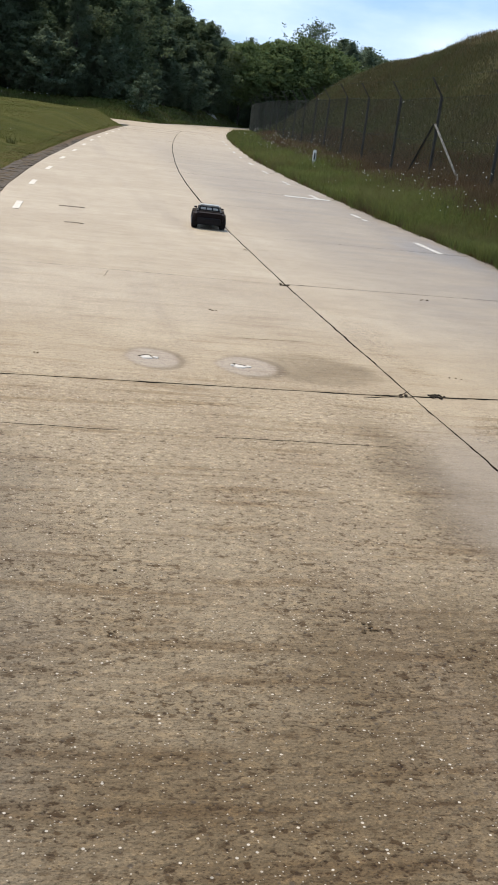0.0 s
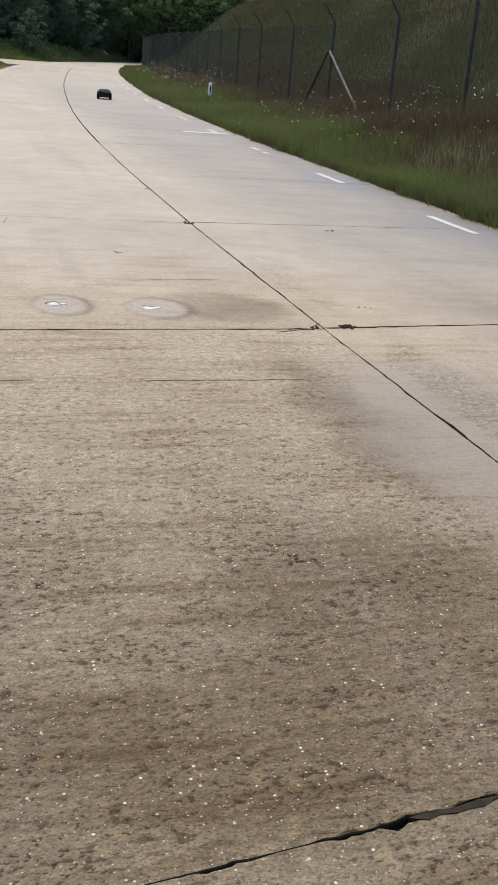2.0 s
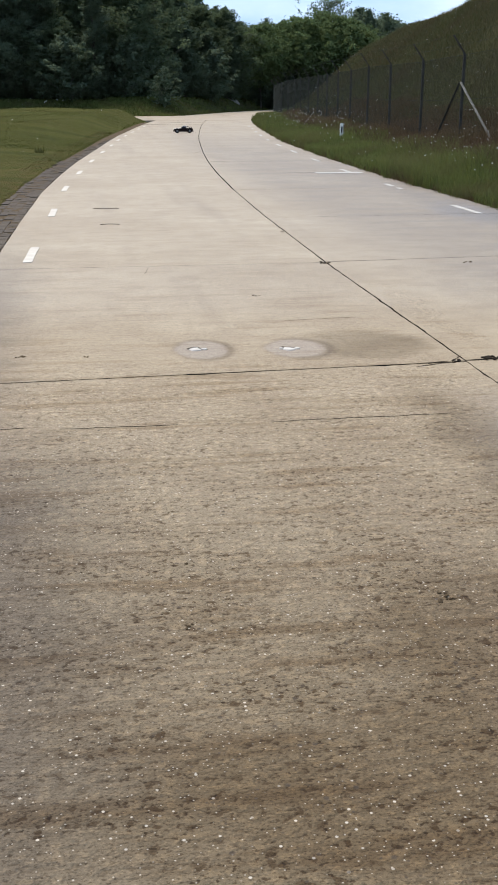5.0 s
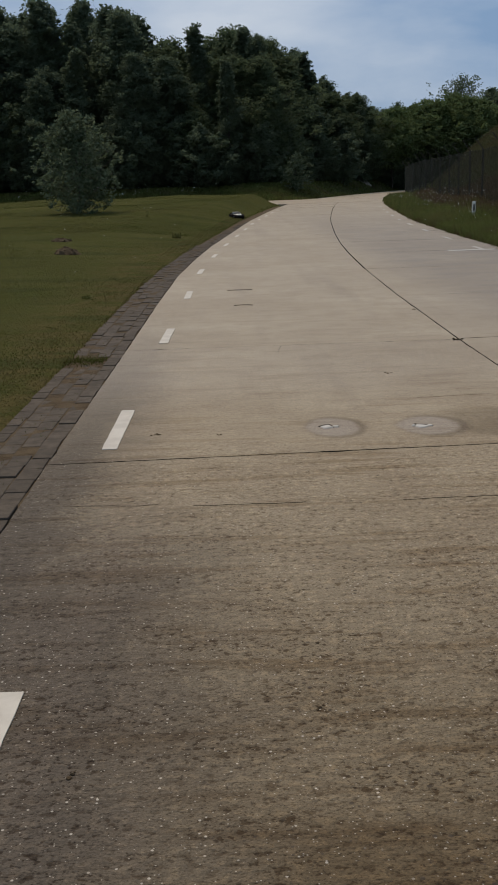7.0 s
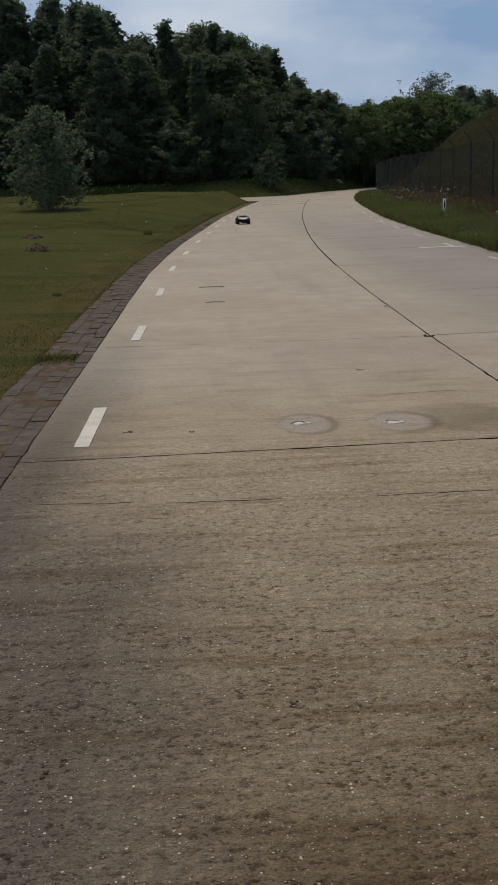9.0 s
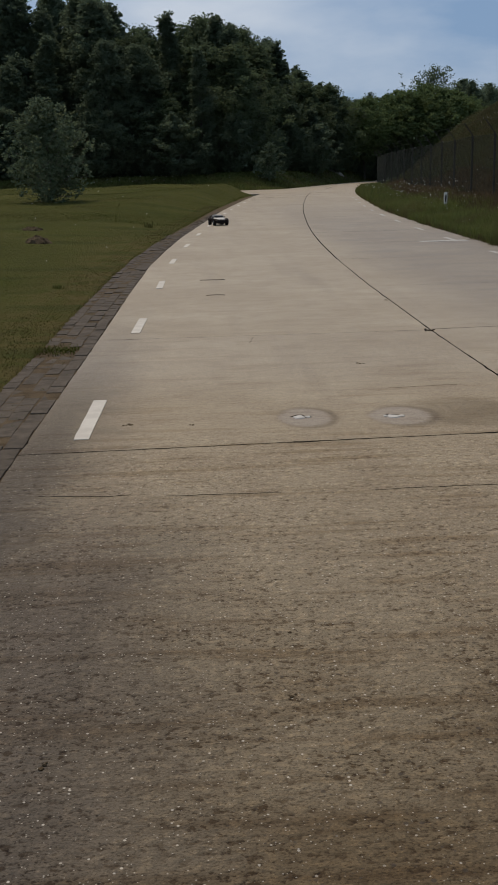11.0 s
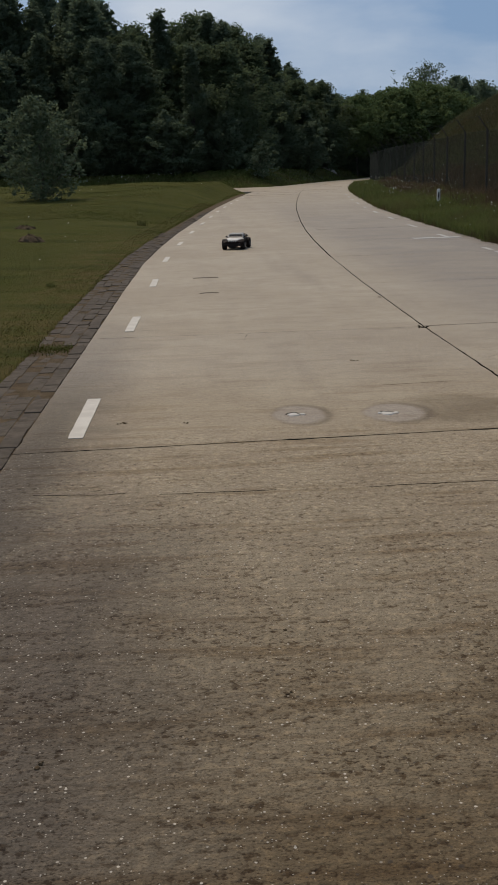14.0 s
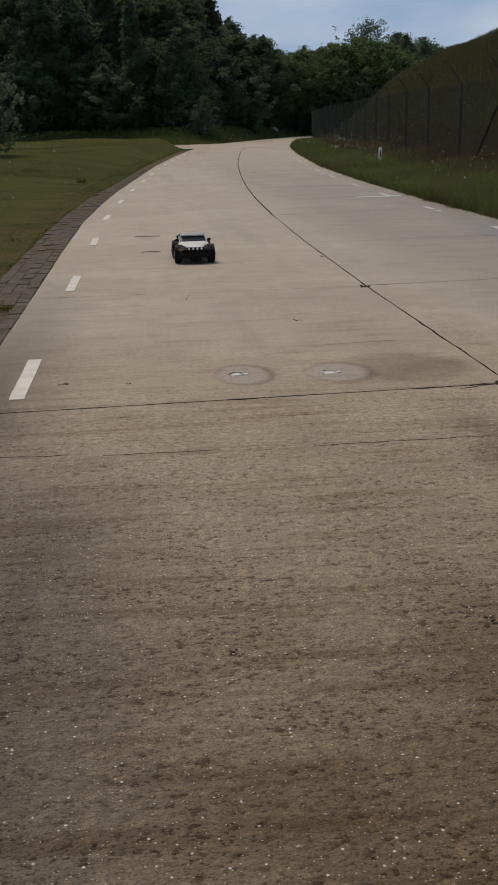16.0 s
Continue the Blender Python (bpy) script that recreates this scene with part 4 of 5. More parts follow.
def build_grass():
    gutter = lambda y: edge_left(y) - 0.56 + 0.14 * step(y, 10, 16) - 0.04 * np.sin(y * 2.1) - 0.04 * np.sin(y * 5.3)
    sow("lawn_grass", "short rough yellow-green lawn grass", LAWN, 1, 90000, ((5, 34), lambda y: -3.5 - y * 0.24, gutter, 1.3), (0.004, 0.014), 0.0035, 2.5, 0.3)
    sow("lawn_grass", "short rough yellow-green lawn grass", LAWN, 2, 60000, ((30, 65), lambda y: -4.5 - y * 0.21, lambda y: edge_left(y) - 0.28, 1.2), (0.006, 0.020), 0.0045, 2.5, 0.3)
    sow("lawn_grass", "dry straw-coloured grass in the lawn", DRY, 3, 22000, ((5, 60), lambda y: -3.5 - y * 0.22, lambda y: edge_left(y) - 0.40, 1.5), (0.004, 0.012), 0.0032, 2.6, 0.9, 1.4)
    sow("lawn_grass", "straw and dry grass creeping over the brick strip", STRAW, 12, 26000, ((5, 45), lambda y: edge_left(y) - 0.95, lambda y: edge_left(y) - 0.34 + 0.12 * step(y, 9, 24) + 0.05 * np.sin(y * 3.7) + 0.05 * np.sin(y * 8.9), 1.3), (0.005, 0.016), 0.0030, 2.4, 0.8, 0.25)
    sow("bank_grass", "grass bank below the dark wood", VERGE, 4, 26000, ((78.6, 84), lambda y: -26 + 0 * y, lambda y: edge_left(y) - 0.2, 1.0), (0.06, 0.20), 0.006, 0.7, 0.4)
    sow("bank_grass", "grass bank outside the bend of the road", VERGE, 13, 26000, ((83.5, 132), lambda y: edge_left(y) - 7.0, lambda y: edge_left(y) - 0.1, 1.3), (0.06, 0.20), 0.006, 0.7, 0.4)
    sow("verge_grass", "tall lush green verge grass", VERGE, 5, 150000, ((7.5, 40), lambda y: edge_right(y) - 0.06 + 0.05 * np.sin(y * 3.1) + 0.05 * np.sin(y * 7.3), lambda y: edge_right(y) + 0.9 + 1.3 * step(y, 12, 24) + 0.25 * np.sin(y * 1.7), 1.35), (0.05, 0.34), 0.0034, 0.8, 0.8, 0.5)
    sow("verge_grass", "tall lush green verge grass", VERGE, 6, 60000, ((38, 84), lambda y: edge_right(y) - 0.06 + 0.1 * np.sin(y * 2.1), lambda y: edge_right(y) + 3.2, 1.1), (0.10, 0.30), 0.005, 0.5, 0.5, 0.8)
    sow("edge_grass", "pale trodden grass creeping over the road edge", DRY, 11, 16000, ((7.5, 60), lambda y: edge_right(y) - 0.16 + 0.07 * np.sin(y * 2.3) + 0.06 * np.sin(y * 6.1), lambda y: edge_right(y) + 0.25, 1.4), (0.04, 0.13), 0.005, 0.9, 0.6, 0.4)
    sow("verge_grass", "dry reddish grass along the fence", DRY, 7, 120000, ((9, 60), lambda y: edge_right(y) + 0.6 + 0.9 * step(y, 12, 24), lambda y: edge_right(y) + 5.6, 1.3), (0.14, 0.42), 0.0032, 0.7, 0.5, 0.9)
    sow("mound_grass", "long brownish grass on the mound", MOUND_BLADES, 8, 80000, ((16, 95), lambda y: edge_right(y) + 4.6 - 2.8 * step(y, 56, 80), lambda y: edge_right(y) + 10.5, 1.2), (0.12, 0.32), 0.0034, 0.8, 0.3, 1.6)
    sow("mound_grass", "long green grass on the mound", MOUND_BLADES, 9, 80000, ((16, 95), lambda y: edge_right(y) + 4.6 - 2.8 * step(y, 56, 80), lambda y: edge_right(y) + 10.5, 1.2), (0.10, 0.30), 0.0034, 0.8, 0.3, 2.3)
    sow("mound_grass", "paler grass high on the mound", MOUND_TOP, 14, 150000, ((16, 100), lambda y: edge_right(y) + 5.2 - 1.6 * step(y, 56, 80), lambda y: 24 + 0 * y, 1.2), (0.10, 0.30), 0.0036, 0.8, 0.35, 2.0)


def build_flowers():
    """Loose swarms of small white flowers in the verge and on the mound."""
    rng = np.random.default_rng(19)
    verts, faces = [], []

    def flower(x, y, z, s):
        i = len(verts)
        t = rng.uniform(0, 2 * math.pi)
        nrm = Vector((rng.normal(-0.25, 0.35), rng.normal(-0.45, 0.35), 1)).normalized()
        q = nrm.to_track_quat("Z", "Y")
        verts.append((x, y, z + 0.006))
        for k in range(10):
            r = s * (1.0 if k % 2 == 0 else 0.55)
            p = q @ Vector((r * math.cos(t + k * 0.628), r * math.sin(t + k * 0.628), 0))
            verts.append((x + p.x, y + p.y, z + p.z))
        for k in range(10):
            faces.append((i, i + 1 + k, i + 1 + (k + 1) % 10))

    for _ in range(120):
        y = 12 + 70 * rng.random() ** 1.3
        out = 1.0 + 11 * rng.random() ** 2.0
        x = float(edge_right(y)) + out
        far = min(1.5, max(1.0, y / 30))
        for _ in range(int(rng.integers(2, 14))):
            px, py = x + rng.normal(0, 0.45), y + rng.normal(0, 0.8)
            flower(px, py, float(land(px, py)) + rng.uniform(0.25, 0.65), 0.012 * far * rng.uniform(0.6, 1.3))
    for _ in range(46):
        y = 9 + 60 * rng.random() ** 1.3
        x = float(edge_left(y)) - 0.9 - rng.random() * 8
        flower(x, y, float(land(x, y)) + 0.10, 0.011 * min(2.0, max(1, y / 22)) * rng.uniform(0.7, 1.3))
    for _ in range(40):
        x = -8 + rng.normal(0, 5)
        y = 80.5 + rng.uniform(0, 2)
        flower(x, y, float(land(x, y)) + 0.5, 0.05)
    ob = new("wild_flowers", mesh_from("wild_flowers", verts, faces, [PETAL]))
    tagged(ob, "scattered small white wild flowers in the grass", "flowers", kind="stuff")


def build_weeds():
    """Moss and weeds in the joints and in the gap of the brick strip."""
    rng = np.random.default_rng(23)
    x = np.concatenate([rng.uniform(-1.44, -1.06, 900)])
    y = np.concatenate([rng.normal(8.6, 0.13, 900)])
    v, f = blades(rng, x, y, grade(y) - 0.03, rng.uniform(0.012, 0.045, 900), 0.0035, 1.6)
    tagged(new("weed_tuft", mesh_from("weed_tuft", v, f, [LAWN])), "low trodden weeds filling a gap in the brick strip", "weeds", kind="stuff")
    for cx, cy, wide, tall in ((-1.42, 29.0, 0.16, 0.19), (-1.90, 13.8, 0.08, 0.07)):
        k = 60
        u = rng.normal(0, 0.45, (2, k)) * wide
        v, f = blades(rng, cx + u[0], cy + u[1], land(cx + u[0], cy + u[1]), rng.uniform(0.4, 1.0, k) * tall, 0.004 * max(1.0, cy / 12), 0.5)
        tagged(new("weed_plant", mesh_from("weed_plant", v, f, [VERGE])), "small dark weed standing in the short lawn", "weeds")
    k = 240
    u = rng.normal(0, 1, (2, k))
    x, y = 2.02 + 0.055 * u[0], 5.31 + 0.035 * u[1]
    v, f = blades(rng, x, y, grade(y) - 0.012, rng.uniform(0.004, 0.014, k), 0.0030, 2.0)
    tagged(new("weed_tuft", mesh_from("weed_tuft", v, f, [MOUND_BLADES])), "small dark weed tuft where two road joints cross", "weeds", kind="stuff")
    k = 1500
    y = 4 + 26 * rng.random(k) ** 1.4
    x = edge_left(y) - 0.045 - 0.1075 * rng.integers(0, 5, k) + rng.normal(0, 0.008, k)
    v, f = blades(rng, x, y, grade(y) - 0.03, rng.uniform(0.010, 0.028, k), 0.003, 1.2)
    tagged(new("joint_weeds", mesh_from("joint_weeds", v, f, [LAWN])), "moss and grass in the brick joints", "weeds", kind="stuff")


def build_molehill():
    rng = np.random.default_rng(5)
    for name, x, y, r, h, label in (("molehill", -3.5, 22.8, 0.25, 0.16, "low brown molehill of bare earth on the lawn"), ("molehill", -4.2, 26.5, 0.22, 0.07, "flat dark patch of bare earth on the lawn")):
        verts, faces = [(x, y, float(land(x, y)) + h)], []
        for k in range(1, 7):
            for a in range(18):
                u = k / 6
                rr = r * u * (1 + 0.16 * math.sin(a * 1.9 + k))
                px, py = x + rr * math.cos(a * math.tau / 18) * 1.25, y + rr * math.sin(a * math.tau / 18)
                verts.append((px, py, float(land(px, py)) + h * (1 - u ** 1.6) + rng.normal(0, 0.016) - (0.05 if k == 6 else 0)))
        for a in range(18):
            faces.append((0, 1 + a, 1 + (a + 1) % 18))
        for k in range(5):
            for a in range(18):
                p, q = 1 + k * 18, 1 + (k + 1) * 18
                faces.append((p + a, q + a, q + (a + 1) % 18, p + (a + 1) % 18))
        tagged(new(name, mesh_from(name, verts, faces, [EARTH])), label, "molehill")


build_molehill()


def build_sand_heap():
    az, d = 7.15, 107.0
    x0, y0 = d * math.sin(radians(az)), d * math.cos(radians(az))
    rng = np.random.default_rng(6)
    verts, faces = [], []
    for k in range(7):
        for a in range(20):
            u = k / 6
            px = x0 + 1.0 * u * math.cos(a * math.tau / 20) * (1 + 0.1 * math.sin(3 * a))
            py = y0 + 0.8 * u * math.sin(a * math.tau / 20)
            verts.append((px, py, float(land(px, py)) + 0.6 * (1 - u) ** 1.2 + rng.normal(0, 0.03) - (0.1 if k == 6 else 0)))
    for k in range(6):
        for a in range(20):
            faces.append((k * 20 + a, k * 20 + 20 + a, k * 20 + 20 + (a + 1) % 20, k * 20 + (a + 1) % 20))
    tagged(new("sand_heap", mesh_from("sand_heap", verts, faces, [SAND])), "pale heap of sand at the wood's edge", "sand heap")


build_sand_heap()


# ---- marks and small things on the road ----
def build_chip(x, y, seed):
    """Broken white stone in a hollow of the road."""
    rng = np.random.default_rng(seed)
    m = thing("stone_chip", "broken white stone set in a pale round road patch", "stone", pose(x, y, float(grade(y))), "white stones in the road")
    for px, py, s in ((-0.012, -0.012, 1.0), (0.040, -0.004, 0.5), (-0.05, 0.008, 0.4))[: 2 + seed % 2]:
        bm = bmesh.new()
        pts = [(px + s * 0.036 * (1 + rng.normal(0, 0.22)) * math.cos(a), py + s * 0.042 * (1 + rng.normal(0, 0.22)) * math.sin(a)) for a in np.linspace(0, math.tau, 11, endpoint=False)]
        loft(bm, [[(u, v, -0.004) for u, v in pts], [(px + (u - px) * 0.8, py + (v - py) * 0.8, 0.006) for u, v in pts]])
        part("shard", bm, CHALK, m)
        if s == 1.0:
            bm = bmesh.new()
            loft(bm, [[(px + (u - px) * 1.15, py + (v - py) * 1.1 + 0.022, -0.004) for u, v in pts], [(px + (u - px) * 1.15, py + (v - py) * 1.1 + 0.022, 0.0015) for u, v in pts]])
            part("hollow", bm, SOIL, m, "dark broken hollow")


def build_debris():
    build_chip(0.52, 5.74, 2)
    build_chip(1.04, 5.68, 3)
    rng = np.random.default_rng(15)
    for x, y, s, n, label in ((0.91, 2.53, 0.018, 9, "dark clump of dirt on the concrete"), (1.10, 7.44, 0.022, 3, "small dark stone on the concrete"), (-0.45, 5.67, 0.022, 5, "crumbs of dark dirt on the concrete"),
                              (-0.10, 5.63, 0.014, 4, "crumbs of dark dirt on the concrete"), (0.20, 2.46, 0.016, 3, "small dark stone on the concrete"), (0.22, 2.85, 0.014, 2, "small dark stone on the concrete"), (-0.41, 2.19, 0.016, 3, "small dark stone on the concrete"),
                              (2.06, 5.305, 0.030, 20, "loose dark soil where two road joints cross"), (1.87, 5.28, 0.022, 10, "loose dark soil where two road joints cross"), (2.37, 5.79, 0.020, 3, "small dark stone on the concrete"), (3.2, 8.85, 0.030, 5, "small dark stone on the concrete"), (1.93, 8.98, 0.035, 10, "loose dark soil in the broken joint"), (2.0, 11.35, 0.03, 7, "loose dark soil in the broken joint")):
        bm = bmesh.new()
        for _ in range(n):
            c = Vector((x + rng.normal(0, s * 0.8), y + rng.normal(0, s * 0.8), float(grade(y)) + s * 0.10))
            r = s * rng.uniform(0.2, 0.5)
            bmesh.ops.create_icosphere(bm, subdivisions=1, radius=r, matrix=Matrix.Translation(c) @ Matrix.Diagonal((1, rng.uniform(0.6, 1.2), 0.5, 1)))
        for v in bm.verts:
            v.co += Vector(rng.normal(0, s * 0.04, 3))
        ob = part("dirt_clump", bm, SOIL if n > 9 else EARTH)
        tagged(ob, label, "dirt", kind="stuff")
    for x, y, length, bend, turn in ((0.11, 14.25, 0.34, 0.01, 6), (0.13, 12.3, 0.22, 0.05, -4)):
        bm = bmesh.new()
        pts = [Vector((x + length * (u - 0.5), y + bend * math.sin(u * math.pi) + turn * 0.002 * u, float(grade(y)) + 0.011)) for u in np.linspace(0, 1, 7)]
        for a, b in zip(pts, pts[1:]):
            rod(bm, a, b, 0.0045, 0.0038, 6)
        tagged(part("twig", bm, TWIG), "dark dry twig lying on the concrete", "twig")


def build_cracks():
    """Fine dark cracks across the slabs."""
    rng = np.random.default_rng(3)
    runs = (((-0.75, 4.36), (-0.35, 4.34), 0.0010), ((-0.2, 4.30), (0.3, 4.28), 0.0012), ((0.70, 4.28), (1.5, 4.33), 0.0022), ((1.15, 6.50), (1.62, 6.54), 0.0012), ((0.35, 8.6), (0.42, 8.95), 0.0007), ((1.70, 5.225), (1.86, 5.275), 0.005), ((1.84, 5.265), (1.935, 5.39), 0.006),
            ((1.62, 5.16), (1.92, 5.25), 0.006), ((1.95, 5.27), (2.25, 5.30), 0.007), ((0.80, 1.455), (1.02, 1.490), 0.013))
    for k, (a, b, w) in enumerate(runs):
        a, b = np.array(a), np.array(b)
        d = b - a
        nrm = np.array([-d[1], d[0]]) / np.linalg.norm(d)
        steps = max(8, int(np.linalg.norm(d) / 0.035))
        off = np.cumsum(rng.normal(0, 0.004, steps))
        verts, faces = [], []
        for i in range(steps):
            u = i / (steps - 1)
            p = a + d * u + nrm * off[i]
            h = w * rng.uniform(0.25, 1.0) * min(1, 5 * u, 5 * (1 - u)) + 0.0006
            z = float(grade(p[1]))
            verts += [(*(p - nrm * h), z + 0.0015), (*(p + nrm * h), z + 0.0015), (*p, z - 0.01)]
        for i in range(steps - 1):
            q = 3 * i
            faces += [(q, q + 1, q + 4, q + 3), (q, q + 3, q + 5, q + 2), (q + 1, q + 2, q + 5, q + 4)]
        ob = new("crack", mesh_from("crack", verts, faces, [SOIL]))
        ob.parent = ROAD


build_debris()
build_cracks()


# ---- the model truck ----
def wheel(name, side, parent, x, y):
    hub = part(name, tyre_mesh(), TYRE, parent)
    hub.matrix_basis = pose(x, y, 0.094)
    bm = bmesh.new()
    for s, r, d in ((side * 0.036, 0.052, 0.012), (side * 0.044, 0.020, 0.016)):
        bmesh.ops.create_cone(bm, cap_ends=True, segments=20, radius1=r, radius2=r * 0.86, depth=d, matrix=Matrix.Translation((s, 0, 0)) @ Matrix.Rotation(radians(90 * side), 4, "Y"))
    for k in range(6):
        a = k * math.tau / 6
        rod(bm, (side * 0.043, 0.015 * math.cos(a), 0.015 * math.sin(a)), (side * 0.041, 0.05 * math.cos(a), 0.05 * math.sin(a)), 0.006, 0.006, 5)
    part("rim", bm, RIM, hub, "grey spoked rim")
    return hub


def tyre_mesh():
    """A fat treaded tyre about the x axis."""
    bm = bmesh.new()
    k = 36
    rings = []
    for x, r in ((-0.036, 0.054), (-0.042, 0.070), (-0.038, 0.086), (-0.024, 0.093), (0.024, 0.093), (0.038, 0.086), (0.042, 0.070), (0.036, 0.054)):
        rings.append([(x, (r + (0.003 if (i // 2) % 2 and r > 0.08 else 0)) * math.cos(i * math.tau / k), (r + (0.003 if (i // 2) % 2 and r > 0.08 else 0)) * math.sin(i * math.tau / k)) for i in range(k)])
    return loft(bm, rings)


def shell(bm, stations):
    """Body skin: at each y a half-width at the sill and shoulder, and the heights of sill, shoulder and top."""
    rings = []
    for y, ws, wt, z0, z1, z2 in stations:
        rings.append([(-ws, y, z0), (-ws, y, z1), (-wt, y, z2 - 0.008), (-wt * 0.86, y, z2), (wt * 0.86, y, z2), (wt, y, z2 - 0.008), (ws, y, z1), (ws, y, z0)])
    return loft(bm, rings)


def build_truck():
    """Nose along +y."""
    truck = thing("model_truck", "large radio-controlled short-course truck, black with a white bonnet", "model truck")
    bm = bmesh.new()
    box(bm, -0.085, 0.085, -0.33, 0.33, 0.055, 0.085, 0.01)
    box(bm, -0.06, 0.06, -0.42, 0.42, 0.075, 0.105, 0.01)
    part("chassis", bm, BLACK_PLASTIC, truck)
    bm = bmesh.new()
    shell(bm, [(-0.41, 0.185, 0.175, 0.115, 0.195, 0.212), (-0.36, 0.205, 0.185, 0.11, 0.20, 0.216), (-0.20, 0.175, 0.165, 0.085, 0.19, 0.215), (-0.12, 0.185, 0.17, 0.08, 0.19, 0.218),
               (0.10, 0.185, 0.17, 0.08, 0.19, 0.215), (0.18, 0.175, 0.165, 0.09, 0.185, 0.208), (0.30, 0.205, 0.17, 0.10, 0.18, 0.197), (0.38, 0.195, 0.16, 0.085, 0.165, 0.182), (0.42, 0.17, 0.14, 0.085, 0.145, 0.165)])
    part("body", bm, SHELL_DARK, truck)
    for side in (-1, 1):
        for y, name in ((0.275, "fender"), (-0.275, "fender")):
            bm = bmesh.new()
            arc = [(0.118 * math.cos(a), 0.118 * math.sin(a)) for a in np.linspace(radians(8), radians(172), 12)]
            arc2 = [(0.106 * math.cos(a), 0.106 * math.sin(a)) for a in np.linspace(radians(172), radians(8), 12)]
            outline = arc + arc2
            loft(bm, [[(side * x, y + p, 0.092 + q) for p, q in outline] for x in (0.145, 0.225)])
            part(name, bm, SHELL_DARK, truck)
    bm = bmesh.new()
    shell(bm, [(0.095, 0.176, 0.160, 0.205, 0.212, 0.228), (0.17, 0.172, 0.150, 0.200, 0.205, 0.222), (0.26, 0.150, 0.125, 0.190, 0.196, 0.213), (0.34, 0.118, 0.098, 0.178, 0.184, 0.200), (0.39, 0.098, 0.085, 0.168, 0.172, 0.188)])
    part("bonnet", bm, SHELL_WHITE, truck, "white bonnet")
    bm = bmesh.new()
    shell(bm, [(-0.135, 0.160, 0.142, 0.212, 0.216, 0.284), (-0.02, 0.164, 0.146, 0.212, 0.216, 0.288), (0.035, 0.164, 0.144, 0.210, 0.214, 0.283), (0.115, 0.160, 0.152, 0.205, 0.208, 0.222)])
    part("cab", bm, TINT, truck, "dark smoked windows all round the cab")
    bm = bmesh.new()
    shell(bm, [(-0.145, 0.134, 0.120, 0.281, 0.290, 0.304), (-0.04, 0.138, 0.124, 0.285, 0.294, 0.311), (0.04, 0.134, 0.120, 0.280, 0.288, 0.302)])
    part("roof", bm, SHELL_GREY, truck, "pale grey roof panel")
    for y, z, w, name in ((0.040, 0.291, 0.130, "roof_lip"), (-0.148, 0.298, 0.124, "roof_lip")):
        bm = bmesh.new()
        box(bm, -w, w, y - 0.012, y + 0.012, z - 0.008, z + 0.011, 0.005)
        part(name, bm, SHELL_WHITE, truck, "white edge of the roof")
    # added pale panels: the bright ground seen through the cab, as solid white
    for x in (-0.085, 0.0, 0.085):
        bm = bmesh.new()
        box(bm, x - 0.034, x + 0.034, -0.150, -0.138, 0.236, 0.266, 0.004)
        part("rear_panel", bm, SHELL_WHITE, truck, "pale panel standing in for bright ground seen through the cab")
    for side in (-1, 1):
        bm = bmesh.new()
        rod(bm, (side * 0.158, 0.112, 0.212), (side * 0.144, 0.036, 0.285), 0.008, 0.008, 6)
        rod(bm, (side * 0.160, -0.135, 0.212), (side * 0.142, -0.140, 0.287), 0.010, 0.010, 6)
        part("pillar", bm, SHELL_WHITE, truck, "white windscreen pillar")
        bm = bmesh.new()
        box(bm, side * 0.188 - 0.020, side * 0.188 + 0.020, 0.060, 0.082, 0.232, 0.258, 0.006)
        rod(bm, (side * 0.16, 0.075, 0.222), (side * 0.182, 0.072, 0.238), 0.005, 0.005, 5)
        part("wing_mirror", bm, BLACK_PLASTIC, truck)
        bm = bmesh.new()
        rod(bm, (side * 0.146, -0.15, 0.286), (side * 0.165, -0.40, 0.235), 0.008, 0.008, 6)
        rod(bm, (side * 0.156, -0.28, 0.258), (side * 0.165, -0.28, 0.205), 0.007, 0.007, 6)
        part("roll_bar", bm, BLACK_PLASTIC, truck)
        bm = bmesh.new()
        box(bm, side * 0.150 - 0.035, side * 0.150 + 0.035, -0.418, -0.408, 0.150, 0.172, 0.004)
        part("tail_lamp", bm, SHELL_DARK, truck)
    bm = bmesh.new()
    rod(bm, (-0.165, -0.40, 0.235), (0.165, -0.40, 0.235), 0.008, 0.008, 6)
    part("roll_bar", bm, BLACK_PLASTIC, truck)
    bm = bmesh.new()
    box(bm, -0.175, 0.175, 0.405, 0.445, 0.075, 0.125, 0.012)
    box(bm, -0.075, 0.075, 0.40, 0.435, 0.045, 0.08, 0.01)
    part("front_bumper", bm, BLACK_PLASTIC, truck)
    bm = bmesh.new()
    box(bm, -0.16, 0.16, -0.445, -0.41, 0.060, 0.150, 0.012)
    part("rear_bumper", bm, BLACK_PLASTIC, truck)
    bm = bmesh.new()
    box(bm, -0.10, 0.10, 0.395, 0.418, 0.155, 0.188, 0.006)
    bar = part("lamp_bar", bm, BLACK_PLASTIC, truck)
    for x in (-0.072, -0.024, 0.024, 0.072):
        bm = bmesh.new()
        bmesh.ops.create_cone(bm, cap_ends=True, segments=14, radius1=0.014, radius2=0.012, depth=0.012, matrix=Matrix.Translation((x, 0.422, 0.172)) @ Matrix.Rotation(radians(-90), 4, "X"))
        part("lamp", bm, LENS, bar, "round clear lamp")
    for side in (-1, 1):
        for y in (0.275, -0.275):
            bm = bmesh.new()
            rod(bm, (side * 0.06, y, 0.085), (side * 0.165, y, 0.094), 0.010, 0.010, 6)
            rod(bm, (side * 0.10, y - 0.03, 0.09), (side * 0.115, y - 0.035, 0.165), 0.014, 0.014, 8)
            part("suspension_arm", bm, BLACK_PLASTIC, truck)
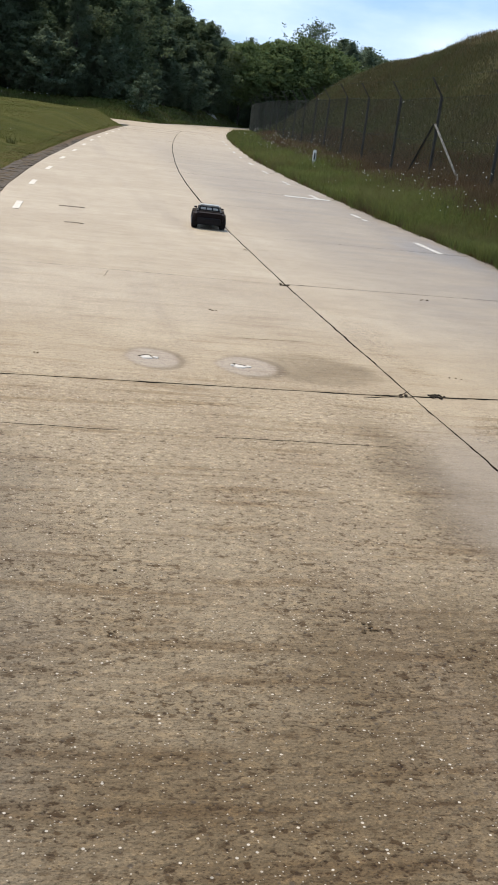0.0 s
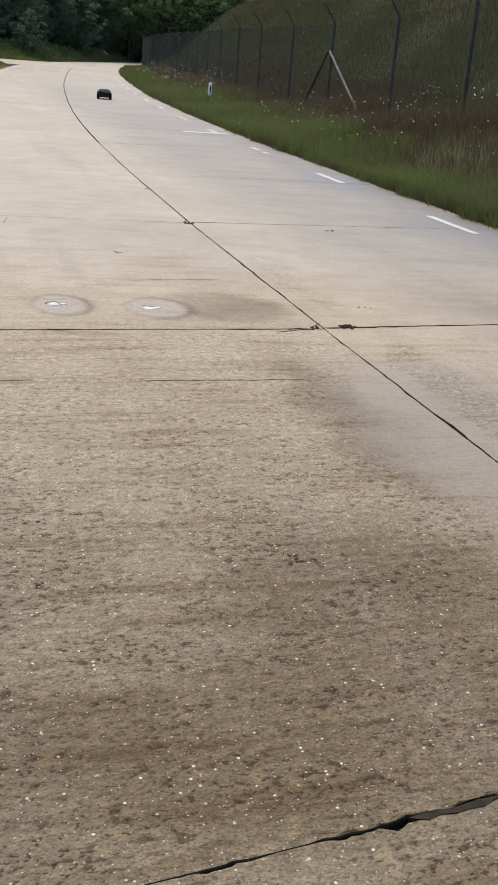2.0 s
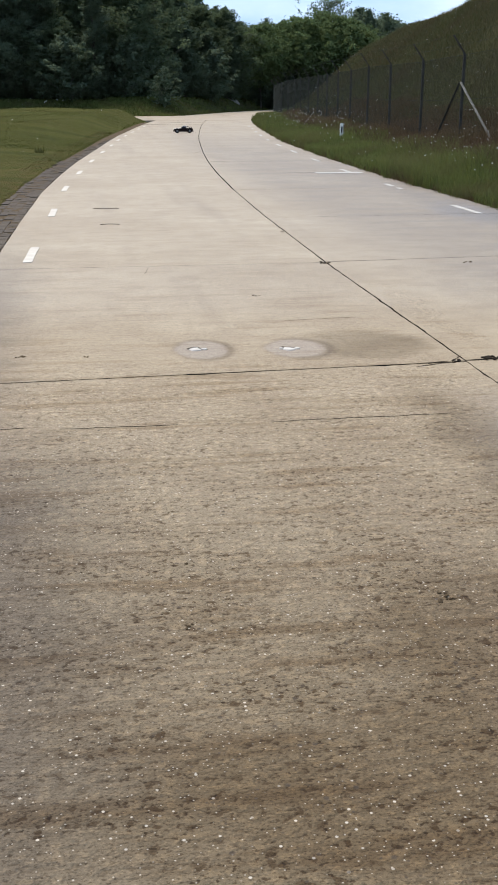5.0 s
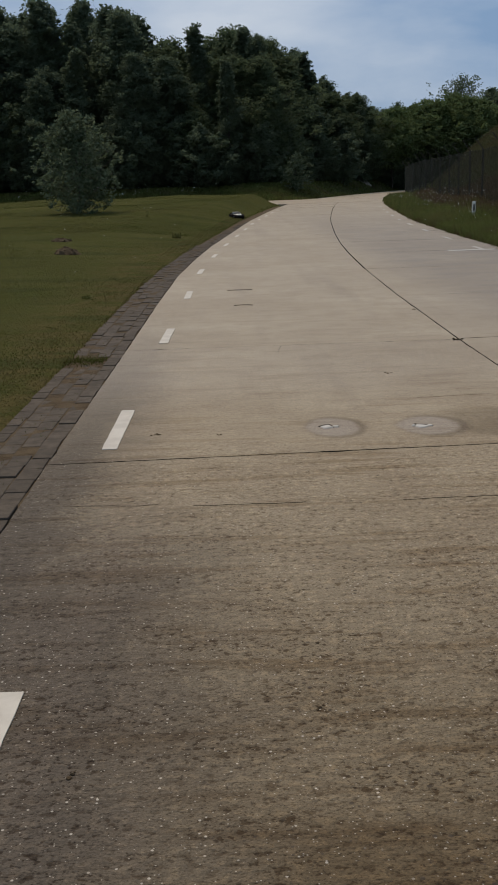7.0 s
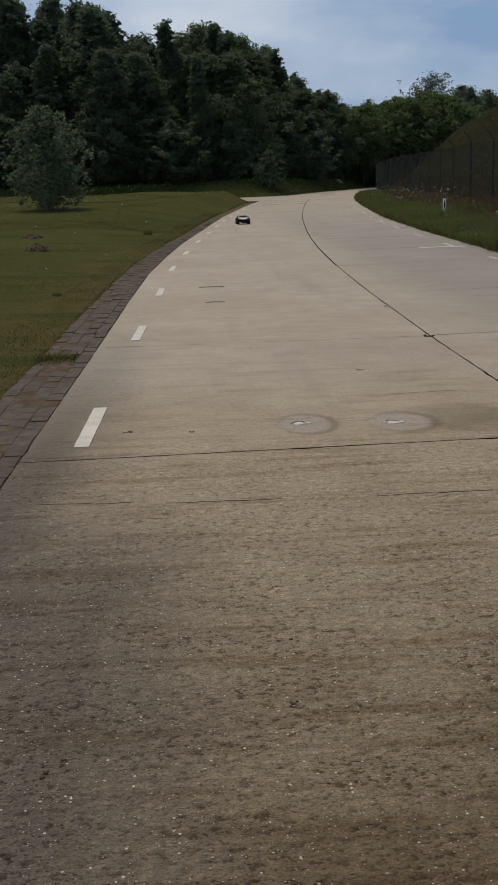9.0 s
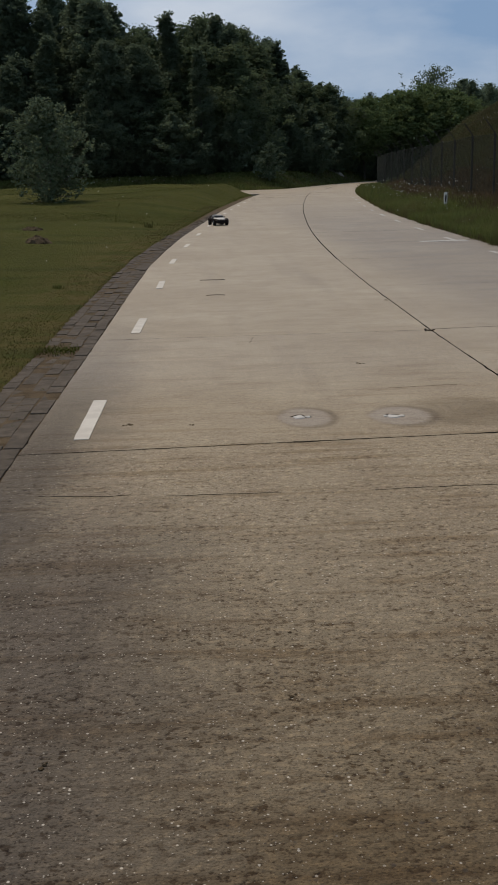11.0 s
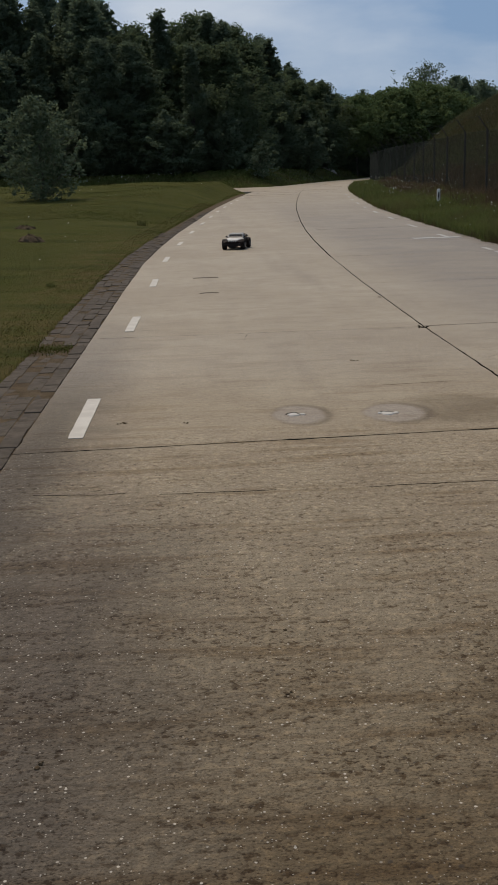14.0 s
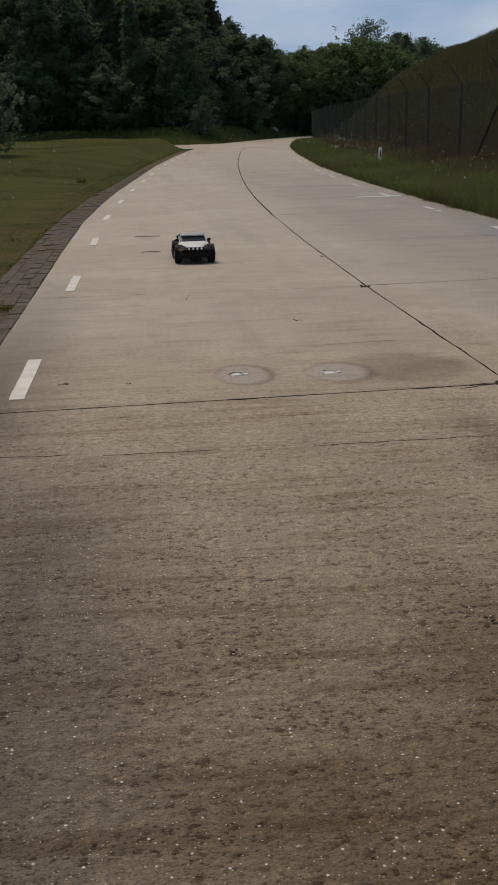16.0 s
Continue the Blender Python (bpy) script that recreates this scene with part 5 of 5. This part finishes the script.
    wheels = [wheel("wheel", side, truck, side * 0.190, y) for side in (-1, 1) for y in (0.275, -0.275)]
    # true size: a little smaller than drawn
    for ob in truck.children_recursive:
        if ob in wheels:
            at = ob.matrix_basis.translation
            ob.matrix_basis = pose(at.x * 0.92, at.y * 0.91, at.z * 0.92)
        long_ = 0.92 if ob in wheels or ob.parent in wheels else 0.91
        for v in ob.data.vertices:
            v.co.x *= 0.92
            v.co.y *= long_
            v.co.z *= 0.92
    return truck, wheels


TRUCK, WHEELS = build_truck()
# seconds, x, y and heading in degrees (0: away along the road, 90: to the left of it)
DRIVE = [
    (0.0, 1.83, 13.55, -6), (0.5, 2.47, 18.85, -7), (1.0, 3.24, 24.6, -8), (1.5, 3.86, 29.3, -7), (2.0, 4.26, 32.4, -7), (2.5, 4.62, 35.1, -7), (3.0, 4.90, 37.4, -6), (3.5, 5.07, 39.3, 2),
    (4.0, 5.08, 41.5, 38), (4.5, 4.55, 43.5, 76), (5.0, 3.60, 44.5, 88), (5.4, 2.85, 45.1, 98), (6.0, 1.55, 45.2, 130), (6.6, 0.55, 44.3, 175), (7.0, 0.30, 43.3, 200), (7.3, 0.32, 42.3, 211), (7.5, 0.52, 41.2, 214),
    (8.0, 0.95, 38.3, 208), (8.5, 1.27, 36.2, 204), (9.0, 1.36, 34.9, 184), (9.5, 1.08, 33.5, 160), (10.1, 0.72, 32.2, 158), (10.7, 0.45, 30.8, 176), (11.3, 0.50, 29.4, 208), (11.8, 0.86, 28.0, 212),
    (12.0, 1.00, 27.4, 212), (12.5, 1.25, 26.0, 199), (13.0, 1.27, 24.2, 186), (13.5, 1.04, 22.0, 166), (14.0, 0.76, 19.95, 166), (14.5, 0.57, 18.1, 176), (15.0, 0.54, 16.3, 184), (15.5, 0.575, 14.25, 184), (16.0, 0.575, 11.45, 181)]


def motions():
    rows = []
    for t, x, y, head in DRIVE:
        slope = math.degrees(math.atan(float(grade(y + 0.3) - grade(y - 0.3)) / 0.6)) * math.cos(radians(head))
        rows.append((t, pose(x, y, float(grade(y)) + 0.001, slope, 0, head)))
    walk(TRUCK, rows)
    # wheels roll with the way driven, in steps well under a quarter turn
    ts = np.arange(0, 16.0001, 1 / 15)
    d = np.array(DRIVE)
    px, py = np.interp(ts, d[:, 0], d[:, 1]), np.interp(ts, d[:, 0], d[:, 2])
    turn = np.minimum(np.degrees(np.hypot(np.diff(px), np.diff(py)) / 0.0865), 80)
    angle = np.concatenate([[0], np.cumsum(turn)])
    for w in WHEELS:
        at = w.matrix_basis.translation.copy()
        walk(w, [(float(t), pose(*at, -float(a) % 360, 0, 0)) for t, a in zip(ts, angle)])


build_grass()
build_flowers()
build_weeds()
build_bricks()
motions()
